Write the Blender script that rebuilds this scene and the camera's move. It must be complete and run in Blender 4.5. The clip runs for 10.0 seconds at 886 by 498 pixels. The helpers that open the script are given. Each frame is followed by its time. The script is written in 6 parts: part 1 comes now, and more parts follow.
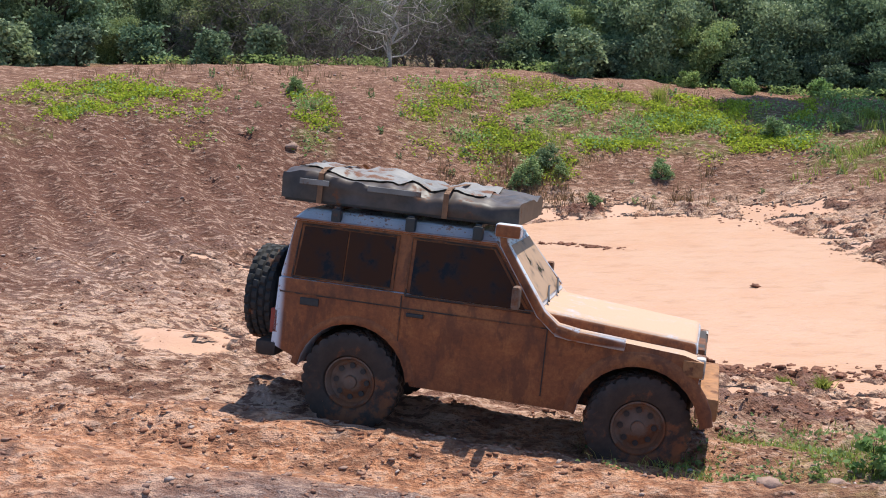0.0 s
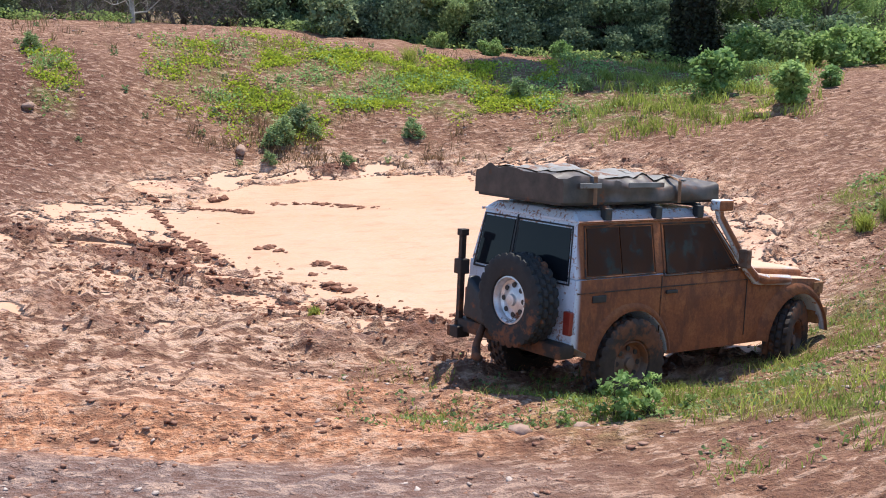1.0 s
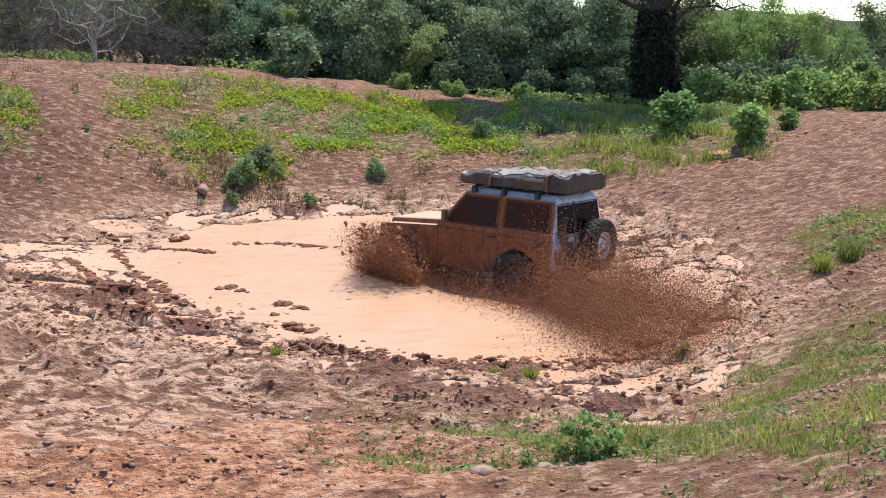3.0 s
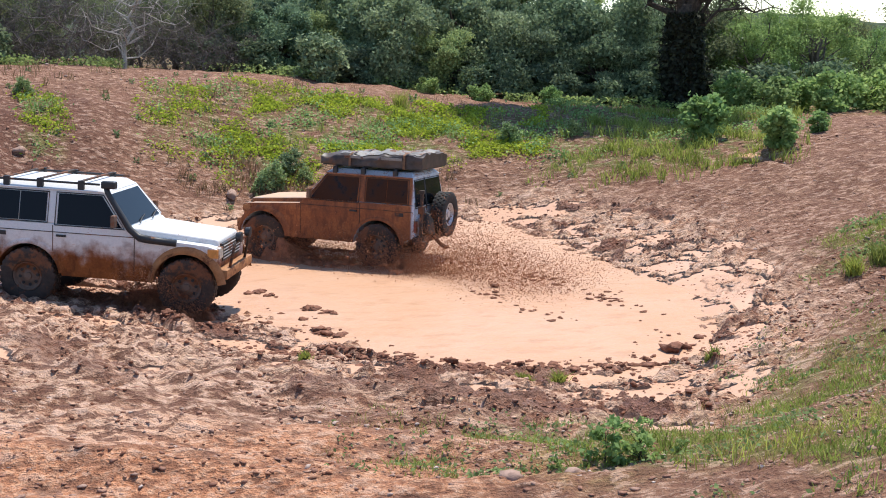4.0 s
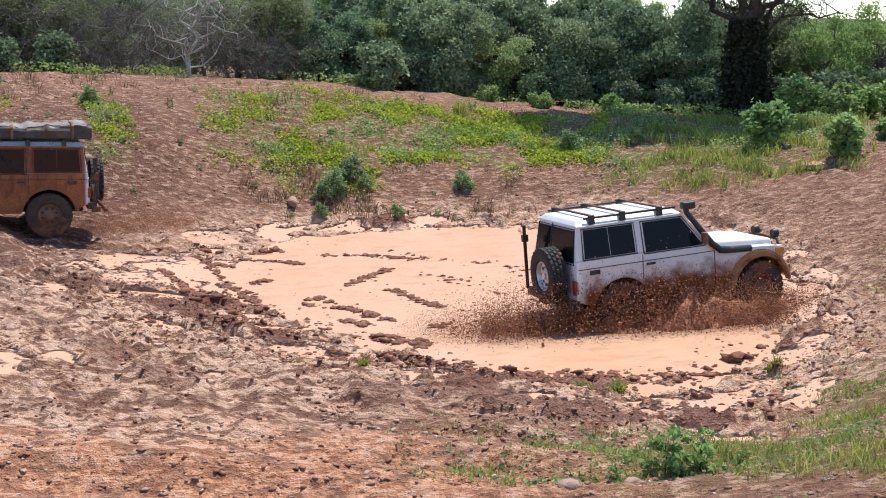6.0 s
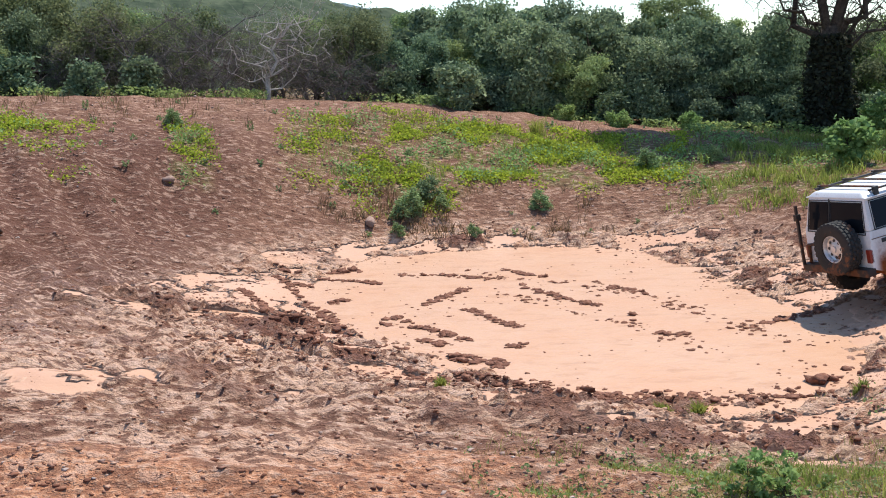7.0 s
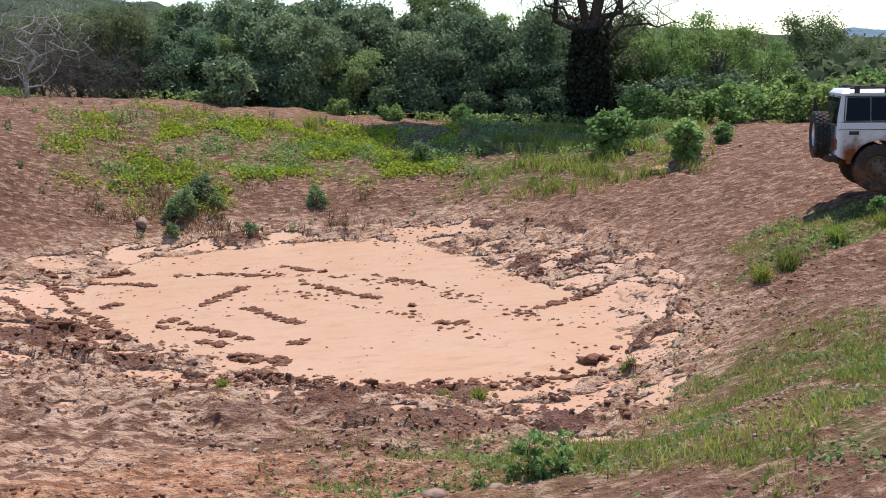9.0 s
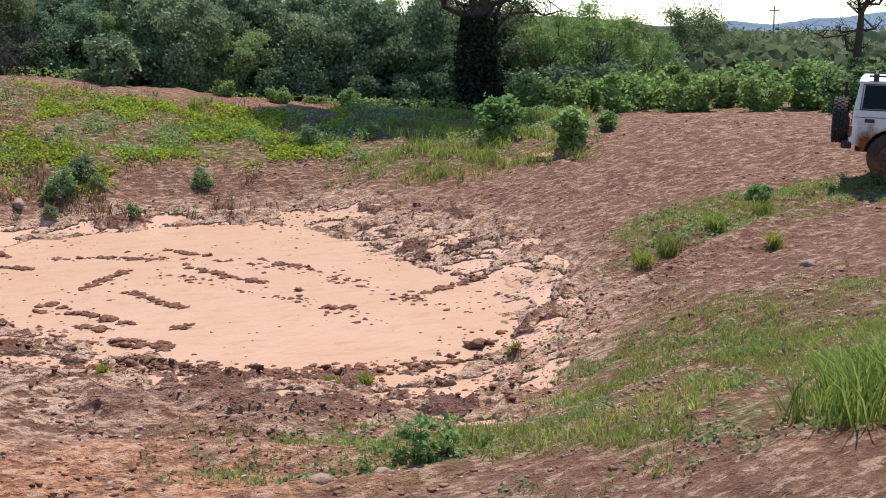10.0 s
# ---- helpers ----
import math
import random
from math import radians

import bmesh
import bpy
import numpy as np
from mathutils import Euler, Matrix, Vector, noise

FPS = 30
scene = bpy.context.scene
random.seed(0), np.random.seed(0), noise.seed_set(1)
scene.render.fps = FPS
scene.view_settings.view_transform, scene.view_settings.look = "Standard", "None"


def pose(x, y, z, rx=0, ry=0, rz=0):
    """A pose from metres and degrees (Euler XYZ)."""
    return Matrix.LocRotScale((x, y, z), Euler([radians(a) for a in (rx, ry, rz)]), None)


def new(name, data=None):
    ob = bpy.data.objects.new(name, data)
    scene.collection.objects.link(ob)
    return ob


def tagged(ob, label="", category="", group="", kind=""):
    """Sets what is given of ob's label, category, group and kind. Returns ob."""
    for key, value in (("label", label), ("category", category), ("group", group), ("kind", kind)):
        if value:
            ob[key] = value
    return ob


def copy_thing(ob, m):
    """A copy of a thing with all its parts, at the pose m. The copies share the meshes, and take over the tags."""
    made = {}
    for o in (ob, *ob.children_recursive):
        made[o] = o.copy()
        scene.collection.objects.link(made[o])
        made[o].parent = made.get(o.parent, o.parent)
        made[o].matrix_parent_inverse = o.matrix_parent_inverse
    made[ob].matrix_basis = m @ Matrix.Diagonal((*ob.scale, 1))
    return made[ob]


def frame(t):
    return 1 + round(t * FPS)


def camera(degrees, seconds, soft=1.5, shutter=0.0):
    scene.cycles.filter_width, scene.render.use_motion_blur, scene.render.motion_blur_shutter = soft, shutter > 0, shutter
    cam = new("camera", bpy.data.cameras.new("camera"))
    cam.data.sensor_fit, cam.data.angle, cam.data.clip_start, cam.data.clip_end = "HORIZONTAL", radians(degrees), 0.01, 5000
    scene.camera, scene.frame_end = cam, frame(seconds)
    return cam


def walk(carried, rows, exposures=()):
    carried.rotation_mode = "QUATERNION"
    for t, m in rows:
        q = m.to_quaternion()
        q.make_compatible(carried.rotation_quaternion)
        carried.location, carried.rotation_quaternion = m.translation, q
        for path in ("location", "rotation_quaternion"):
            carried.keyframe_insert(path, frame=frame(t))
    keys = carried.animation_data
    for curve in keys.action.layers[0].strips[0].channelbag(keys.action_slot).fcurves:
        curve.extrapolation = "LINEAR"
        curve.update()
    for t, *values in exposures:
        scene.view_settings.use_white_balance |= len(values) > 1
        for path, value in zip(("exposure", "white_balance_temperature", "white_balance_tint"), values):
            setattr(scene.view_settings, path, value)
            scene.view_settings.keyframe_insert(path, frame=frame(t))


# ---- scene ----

# ---------------- camera ----------------
cam = camera(42.0, 10.0, soft=1.0)
EYE = (0.0, 0.0, 4.5)
# seconds, yaw, pitch, roll of the hand-held camera, which turns on the spot
TURNS = [
    (0.0, 5.61, -10.31, 2.15), (0.5, 0.01, -11.01, 1.03), (1.0, -6.52, -12.62, 0.96), (1.5, -11.30, -10.79, 1.08),
    (2.0, -12.84, -10.77, 1.58), (2.5, -9.98, -10.45, -0.32), (3.0, -8.32, -10.66, 0.52), (3.2, -7.65, -10.63, 0.76),
    (4.3, -6.56, -10.15, 1.12), (4.5, -5.94, -9.81, 1.45), (5.0, -5.16, -9.43, 1.19), (5.5, -5.40, -9.40, 1.10),
    (6.0, -4.05, -10.00, 1.16), (6.2, -2.06, -9.62, 1.31), (7.3, -0.25, -8.43, 1.86), (7.5, -5.43, -8.02, 0.97),
    (8.0, -10.85, -8.65, 0.69), (8.5, -10.47, -9.40, 1.80), (9.0, -11.45, -9.57, 2.13), (9.5, -13.42, -9.56, 1.41),
    (10.0, -16.88, -10.46, 0.77)]
# the phone's automatic exposure drifts a little
EXPOSURE = [(0.0, 0.42), (0.5, 0.66), (1.5, 0.68), (3.0, 0.50), (5.5, 0.48), (7.5, 0.34), (9.0, 0.20), (10.0, 0.26)]
walk(cam, [(t, pose(*EYE, 90 + p, r, y)) for t, y, p, r in TURNS], EXPOSURE)

# ---------------- sky and sun ----------------
SUN_WAY = Vector((0.27, 0.38, 1.0)).normalized()      # towards the sun
world = bpy.data.worlds.new("sky")
scene.world = world
world.use_nodes = True
wt = world.node_tree
sky = wt.nodes.new("ShaderNodeTexSky")
sky.sky_type = "NISHITA"
sky.sun_disc = False
sky.sun_elevation = math.asin(SUN_WAY.z)
sky.sun_rotation = math.atan2(SUN_WAY.x, SUN_WAY.y)
sky.dust_density = 0.0
sky.air_density = 1.0
sky.ozone_density = 4.0
wt.links.new(sky.outputs[0], wt.nodes["Background"].inputs[0])
wt.nodes["Background"].inputs[1].default_value = 0.155
sun_data = bpy.data.lights.new("sun", "SUN")
sun_data.energy = 4.5
sun_data.angle = radians(0.5)
sun_data.color = (1.0, 0.95, 0.87)
sun = new("sun", sun_data)
sun.rotation_euler = SUN_WAY.to_track_quat("Z", "Y").to_euler()
sun.location = (30, 20, 50)

# ---------------- materials ----------------
def N(tree, kind, **ins):
    n = tree.nodes.new(kind)
    for k, v in ins.items():
        k = k.replace("_", " ")
        n.inputs[k].default_value = v
    return n


def mat_new(name, rough=0.8, metal=0.0, spec=0.5):
    m = bpy.data.materials.new(name)
    m.use_nodes = True
    t = m.node_tree
    b = t.nodes["Principled BSDF"]
    b.inputs["Roughness"].default_value = rough
    b.inputs["Metallic"].default_value = metal
    b.inputs["Specular IOR Level"].default_value = spec
    return m, t, b


def noise_tex(t, scale, detail=4.0, rough=0.6, coords=None):
    n = t.nodes.new("ShaderNodeTexNoise")
    n.inputs["Scale"].default_value = scale
    n.inputs["Detail"].default_value = detail
    n.inputs["Roughness"].default_value = rough
    if coords is None:
        coords = t.nodes.new("ShaderNodeTexCoord").outputs["Object"]
    t.links.new(coords, n.inputs["Vector"])
    return n.outputs["Fac"]


def ramp(t, fac, stops):
    r = t.nodes.new("ShaderNodeValToRGB")
    e = r.color_ramp.elements
    while len(e) < len(stops):
        e.new(0.5)
    for el, (p, c) in zip(e, stops):
        el.position = p
        el.color = (*c, 1) if len(c) == 3 else c
    t.links.new(fac, r.inputs[0])
    return r.outputs[0]


def mix(t, fac, a, b, mode="MIX"):
    m = t.nodes.new("ShaderNodeMix")
    m.data_type = "RGBA"
    m.blend_type = mode
    for sock, v in ((m.inputs[0], fac), (m.inputs[6], a), (m.inputs[7], b)):
        if isinstance(v, (int, float)):
            sock.default_value = v
        elif isinstance(v, tuple):
            sock.default_value = (*v, 1)
        else:
            t.links.new(v, sock)
    return m.outputs[2]


def maths(t, op, a, b=0.0, c=0.0, clamp=False):
    m = t.nodes.new("ShaderNodeMath")
    m.operation = op
    m.use_clamp = clamp
    for sock, v in zip(m.inputs, (a, b, c)):
        if isinstance(v, (int, float)):
            sock.default_value = v
        else:
            t.links.new(v, sock)
    return m.outputs[0]


def step(t, v, lo, hi):
    m = t.nodes.new("ShaderNodeMapRange")
    m.interpolation_type = "SMOOTHSTEP"
    t.links.new(v, m.inputs[0])
    m.inputs[1].default_value, m.inputs[2].default_value = lo, hi
    return m.outputs[0]


def bump(t, b, height, strength=0.5, dist=0.02):
    n = t.nodes.new("ShaderNodeBump")
    n.inputs["Strength"].default_value = strength
    n.inputs["Distance"].default_value = dist
    t.links.new(height, n.inputs["Height"])
    t.links.new(n.outputs[0], b.inputs["Normal"])


def attr(t, name):
    a = t.nodes.new("ShaderNodeAttribute")
    a.attribute_name = name
    return a.outputs["Fac"]


def ground_material():
    m, t, b = mat_new("earth", 0.9, spec=0.3)
    co = t.nodes.new("ShaderNodeTexCoord").outputs["Object"]
    big = noise_tex(t, 0.35, 4, 0.6, co)
    mid = noise_tex(t, 2.2, 5, 0.65, co)
    fine = noise_tex(t, 14, 5, 0.7, co)
    grit = noise_tex(t, 55, 3, 0.7, co)
    vor = t.nodes.new("ShaderNodeTexVoronoi")
    vor.inputs["Scale"].default_value = 9
    t.links.new(co, vor.inputs["Vector"])
    vorf = t.nodes.new("ShaderNodeTexVoronoi")
    vorf.inputs["Scale"].default_value = 26
    t.links.new(co, vorf.inputs["Vector"])
    wet, green, gravel = attr(t, "wet"), attr(t, "green"), attr(t, "gravel")
    dry = ramp(t, mid, [(0.25, (0.125, 0.055, 0.032)), (0.48, (0.255, 0.126, 0.074)), (0.70, (0.41, 0.228, 0.140))])
    dry = mix(t, step(t, big, 0.42, 0.62), dry, (0.29, 0.145, 0.087))
    dry = mix(t, step(t, fine, 0.56, 0.70), dry, (0.45, 0.29, 0.205))
    dry = mix(t, step(t, fine, 0.45, 0.33), dry, (0.12, 0.048, 0.032))
    # crumbled flakes, drawn out a little along the wheel tracks
    mp = t.nodes.new("ShaderNodeMapping")
    mp.inputs["Scale"].default_value = (0.5, 1.0, 1.0)
    t.links.new(co, mp.inputs[0])
    crumb = noise_tex(t, 8.0, 5, 0.66, mp.outputs[0])
    darks, pales = step(t, crumb, 0.505, 0.45), step(t, crumb, 0.54, 0.59)
    stones = step(t, vorf.outputs["Distance"], 0.22, 0.08)
    stones = maths(t, "MULTIPLY", stones, step(t, noise_tex(t, 3.1, 2, 0.5, co), 0.50, 0.62))
    dry = mix(t, stones, dry, (0.50, 0.36, 0.29))
    mud = ramp(t, fine, [(0.3, (0.30, 0.125, 0.070)), (0.45, (0.53, 0.270, 0.158)), (0.58, (0.70, 0.43, 0.28))])
    # pale patches put the sheen of wet mud into its colour
    mud = mix(t, maths(t, "MULTIPLY", step(t, mid, 0.42, 0.54), 0.85), mud, (0.68, 0.43, 0.285))
    col = mix(t, wet, dry, mud)
    damp = attr(t, "damp")
    col = mix(t, maths(t, "MULTIPLY", damp, 0.85), col, ramp(t, fine, [(0.3, (0.085, 0.036, 0.024)), (0.55, (0.165, 0.070, 0.044)), (0.75, (0.30, 0.15, 0.095))]))
    col = mix(t, maths(t, "MULTIPLY", gravel, 0.85), col, ramp(t, grit, [(0.3, (0.16, 0.105, 0.09)), (0.55, (0.32, 0.22, 0.19)), (0.75, (0.50, 0.39, 0.35))]))
    gcol = ramp(t, fine, [(0.3, (0.07, 0.085, 0.022)), (0.6, (0.19, 0.20, 0.045)), (0.8, (0.32, 0.27, 0.10))])
    col = mix(t, maths(t, "MULTIPLY", green, step(t, mid, 0.40, 0.58)), col, gcol)
    ochre = maths(t, "MULTIPLY", attr(t, "ochre"), step(t, mid, 0.30, 0.5))
    col = mix(t, ochre, col, ramp(t, fine, [(0.3, (0.33, 0.125, 0.060)), (0.48, (0.60, 0.27, 0.140)), (0.66, (0.74, 0.43, 0.27))]))
    # trampled mud before and beside the pit: pale slick skin between dark torn flakes
    churn = attr(t, "churn")
    col = mix(t, maths(t, "MULTIPLY", churn, step(t, noise_tex(t, 1.6, 4, 0.65, mp.outputs[0]), 0.40, 0.60)), col, (0.66, 0.41, 0.28))
    col = mix(t, maths(t, "MULTIPLY", darks, maths(t, "ADD", 0.52, maths(t, "MULTIPLY", churn, 0.30))), col, (0.165, 0.066, 0.040))
    col = mix(t, maths(t, "MULTIPLY", pales, maths(t, "ADD", 0.42, maths(t, "MULTIPLY", maths(t, "MAXIMUM", wet, churn), 0.38))), col, (0.74, 0.48, 0.35))
    film = attr(t, "film")
    clod = attr(t, "clod")
    col = mix(t, clod, col, ramp(t, fine, [(0.3, (0.11, 0.042, 0.026)), (0.55, (0.21, 0.086, 0.052)), (0.75, (0.40, 0.20, 0.13))]))
    col = mix(t, film, col, ramp(t, big, [(0.3, (0.52, 0.28, 0.16)), (0.7, (0.58, 0.345, 0.235))]))
    t.links.new(col, b.inputs["Base Color"])
    wetr = maths(t, "MULTIPLY", wet, step(t, mid, 0.40, 0.58))
    t.links.new(maths(t, "SUBTRACT", 0.92, maths(t, "MAXIMUM", maths(t, "MULTIPLY", wetr, 0.45), maths(t, "MULTIPLY", film, 0.34))), b.inputs["Roughness"])
    h = maths(t, "ADD", maths(t, "MULTIPLY", fine, 0.9), maths(t, "MULTIPLY", grit, 0.25))
    h = maths(t, "ADD", h, maths(t, "MULTIPLY", mid, 1.2))
    h = maths(t, "ADD", h, maths(t, "MULTIPLY", crumb, 1.6))
    h = maths(t, "SUBTRACT", h, maths(t, "MULTIPLY", vor.outputs["Distance"], 0.35))
    h = maths(t, "MULTIPLY", h, maths(t, "SUBTRACT", 1.0, maths(t, "MULTIPLY", film, 0.95)))
    bump(t, b, h, 1.0, 0.085)
    return m


def water_material():
    m, t, b = mat_new("muddy_water", 0.34, spec=0.16)
    co = t.nodes.new("ShaderNodeTexCoord").outputs["Object"]
    n = noise_tex(t, 0.5, 4, 0.6, co)
    mp = t.nodes.new("ShaderNodeMapping")
    mp.inputs["Scale"].default_value = (0.5, 1.0, 1.0)
    t.links.new(co, mp.inputs[0])
    silt = noise_tex(t, 2.6, 6, 0.72, mp.outputs[0])
    t.links.new(mix(t, maths(t, "MULTIPLY", step(t, silt, 0.50, 0.66), 0.55), ramp(t, n, [(0.3, (0.58, 0.325, 0.195)), (0.55, (0.59, 0.355, 0.228)), (0.75, (0.60, 0.372, 0.246))]), (0.46, 0.25, 0.145)), b.inputs["Base Color"])
    w = maths(t, "ADD", noise_tex(t, 3.5, 3, 0.5, co), maths(t, "MULTIPLY", noise_tex(t, 11, 2, 0.5, co), 0.3))
    bump(t, b, maths(t, "ADD", w, maths(t, "MULTIPLY", silt, 1.2)), 0.6, 0.05)
    return m


def clod_material():
    m, t, b = mat_new("wet_clod", 0.85, spec=0.3)
    co = t.nodes.new("ShaderNodeTexCoord").outputs["Object"]
    f = noise_tex(t, 9, 5, 0.7, co)
    t.links.new(ramp(t, f, [(0.3, (0.11, 0.042, 0.025)), (0.55, (0.22, 0.092, 0.054)), (0.75, (0.42, 0.21, 0.135))]), b.inputs["Base Color"])
    bump(t, b, f, 0.9, 0.05)
    return m


def stone_material():
    m, t, b = mat_new("pebble", 0.85, spec=0.3)
    isl = t.nodes.new("ShaderNodeNewGeometry").outputs["Random Per Island"]
    c = ramp(t, isl, [(0.0, (0.29, 0.14, 0.09)), (0.55, (0.38, 0.205, 0.14)), (0.85, (0.40, 0.26, 0.20)), (1.0, (0.60, 0.50, 0.44))])
    f = noise_tex(t, 20, 4, 0.7)
    c = mix(t, 0.5, c, mix(t, f, (0.3, 0.2, 0.15), (1, 1, 1)), "MULTIPLY")
    t.links.new(c, b.inputs["Base Color"])
    bump(t, b, f, 0.6, 0.02)
    return m


def crumb_material():
    m, t, b = mat_new("earth_crumb", 0.9, spec=0.2)
    isl = t.nodes.new("ShaderNodeNewGeometry").outputs["Random Per Island"]
    c = ramp(t, isl, [(0.0, (0.16, 0.065, 0.040)), (0.4, (0.30, 0.135, 0.080)), (0.75, (0.48, 0.255, 0.16)), (1.0, (0.70, 0.46, 0.33))])
    f = noise_tex(t, 18, 4, 0.7)
    t.links.new(mix(t, 0.5, c, mix(t, f, (0.4, 0.3, 0.25), (1, 1, 1)), "MULTIPLY"), b.inputs["Base Color"])
    bump(t, b, f, 0.6, 0.02)
    return m


def leaf_material(name, lo, hi, sun_part=0.35):
    m, t, b = mat_new(name, 0.7, spec=0.15)
    isl = t.nodes.new("ShaderNodeNewGeometry").outputs["Random Per Island"]
    big = noise_tex(t, 0.9, 2, 0.5)
    f = maths(t, "ADD", maths(t, "MULTIPLY", isl, 0.55), maths(t, "MULTIPLY", big, 0.45))
    c = ramp(t, f, [(0.25, lo), (0.75, hi)])
    own = t.nodes.new("ShaderNodeObjectInfo").outputs["Random"]
    c = mix(t, 1.0, c, ramp(t, own, [(0.0, (1.0, 1.05, 1.1)), (0.35, (1.45, 1.4, 1.25)), (0.7, (1.2, 1.35, 1.25)), (1.0, (1.9, 1.8, 1.6))]), "MULTIPLY")
    t.links.new(c, b.inputs["Base Color"])
    tr = t.nodes.new("ShaderNodeBsdfTranslucent")
    t.links.new(c, tr.inputs[0])
    ms = t.nodes.new("ShaderNodeMixShader")
    ms.inputs[0].default_value = sun_part
    t.links.new(b.outputs[0], ms.inputs[1])
    t.links.new(tr.outputs[0], ms.inputs[2])
    t.links.new(ms.outputs[0], t.nodes["Material Output"].inputs[0])
    return m


def bark_material(name, lo, hi):
    m, t, b = mat_new(name, 0.9, spec=0.2)
    f = noise_tex(t, 7, 5, 0.7)
    t.links.new(ramp(t, f, [(0.3, lo), (0.7, hi)]), b.inputs["Base Color"])
    bump(t, b, f, 0.8, 0.04)
    return m


def plain_material(name, col, rough=0.6, metal=0.0, vary=0.25, scale=12, mud=0.0):
    m, t, b = mat_new(name, rough, metal)
    f = noise_tex(t, scale, 4, 0.65)
    dark = tuple(c * (1 - vary) for c in col)
    lite = tuple(min(1, c * (1 + vary)) for c in col)
    c = ramp(t, f, [(0.3, dark), (0.7, lite)])
    if mud:
        g = noise_tex(t, 3.3, 5, 0.7)
        k = step(t, g, 0.62 - 0.3 * mud, 0.72 - 0.3 * mud)
        c = mix(t, k, c, ramp(t, f, [(0.3, (0.10, 0.036, 0.016)), (0.7, (0.20, 0.075, 0.030))]))
        t.links.new(maths(t, "ADD", maths(t, "MULTIPLY", k, 0.85 - rough), rough), b.inputs["Roughness"])
    t.links.new(c, b.inputs["Base Color"])
    bump(t, b, f, 0.15, 0.01)
    return m


def body_material(name, side, low_z, paint=(0.80, 0.82, 0.84), top=0.35, dusty=0.0):
    """Car paint under dried mud: side = how far the flanks are covered, low_z = height up to which all is covered."""
    m, t, b = mat_new(name, 0.35, spec=0.3)
    tc = t.nodes.new("ShaderNodeTexCoord")
    sep = t.nodes.new("ShaderNodeSeparateXYZ")
    t.links.new(tc.outputs["Object"], sep.inputs[0])
    nor = t.nodes.new("ShaderNodeSeparateXYZ")
    t.links.new(tc.outputs["Normal"], nor.inputs[0])
    n1 = noise_tex(t, 3.0, 5, 0.65, tc.outputs["Object"])
    n2 = noise_tex(t, 26, 4, 0.7, tc.outputs["Object"])
    flank = step(t, maths(t, "ABSOLUTE", nor.outputs["Y"]), 0.45, 0.8)
    front = step(t, sep.outputs["X"], -2.07, -2.0)
    low = step(t, maths(t, "ADD", sep.outputs["Z"], maths(t, "MULTIPLY", maths(t, "SUBTRACT", n1, 0.5), 0.9)), low_z + 0.22, low_z - 0.30)
    low = maths(t, "MULTIPLY", low, step(t, sep.outputs["X"], -2.08, -1.90))
    k = maths(t, "MULTIPLY", maths(t, "MULTIPLY", flank, front), side)
    k = maths(t, "MAXIMUM", k, low)
    spots = step(t, maths(t, "ADD", n2, maths(t, "MULTIPLY", n1, 0.6)), 1.02 - top * 0.5, 1.12 - top * 0.5)
    k = maths(t, "MAXIMUM", k, maths(t, "MULTIPLY", spots, 0.85))
    chips = step(t, maths(t, "ADD", noise_tex(t, 9, 5, 0.75, tc.outputs["Object"]), maths(t, "MULTIPLY", n1, 0.5)), 1.04, 1.12)
    k = maths(t, "MULTIPLY", k, maths(t, "SUBTRACT", 1.0, maths(t, "MULTIPLY", chips, 0.6)))
    mud = ramp(t, maths(t, "ADD", maths(t, "MULTIPLY", n1, 0.6), maths(t, "MULTIPLY", n2, 0.4)),
               [(0.3, (0.12, 0.032, 0.008)), (0.5, (0.25, 0.074, 0.017)), (0.72, (0.42, 0.15, 0.042))])
    run = t.nodes.new("ShaderNodeMapping")
    run.inputs["Scale"].default_value = (1.0, 1.0, 0.35)
    t.links.new(tc.outputs["Object"], run.inputs[0])
    mud = mix(t, maths(t, "MULTIPLY", step(t, noise_tex(t, 7.0, 5, 0.7, run.outputs[0]), 0.50, 0.62), 0.6), mud, (0.10, 0.028, 0.008))
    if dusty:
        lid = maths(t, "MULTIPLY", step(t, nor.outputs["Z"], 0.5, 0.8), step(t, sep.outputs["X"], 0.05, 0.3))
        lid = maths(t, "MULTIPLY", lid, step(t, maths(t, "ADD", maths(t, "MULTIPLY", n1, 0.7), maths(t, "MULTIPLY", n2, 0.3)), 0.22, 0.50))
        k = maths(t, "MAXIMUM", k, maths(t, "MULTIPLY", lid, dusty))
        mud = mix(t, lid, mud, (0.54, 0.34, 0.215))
    pt = ramp(t, n2, [(0.3, tuple(c * 0.86 for c in paint)), (0.7, paint)])
    t.links.new(mix(t, k, pt, mud), b.inputs["Base Color"])
    t.links.new(maths(t, "ADD", 0.32, maths(t, "MULTIPLY", k, 0.5)), b.inputs["Roughness"])
    bump(t, b, maths(t, "MULTIPLY", k, n2), 0.35, 0.02)
    return m


def glass_material(name, mud, dirt_glare=(0.075, 0.034, 0.017)):
    m, t, b = mat_new(name, 0.12, spec=0.12)
    co = t.nodes.new("ShaderNodeTexCoord").outputs["Object"]
    f = noise_tex(t, 4.0, 5, 0.7, co)
    k = step(t, f, 0.75 - 0.5 * mud, 0.95 - 0.5 * mud)
    k = maths(t, "MULTIPLY", k, min(1.0, mud + 0.05))
    t.links.new(mix(t, k, (0.010, 0.012, 0.015), dirt_glare), b.inputs["Base Color"])
    t.links.new(maths(t, "ADD", 0.07, maths(t, "MULTIPLY", k, 0.7)), b.inputs["Roughness"])
    return m


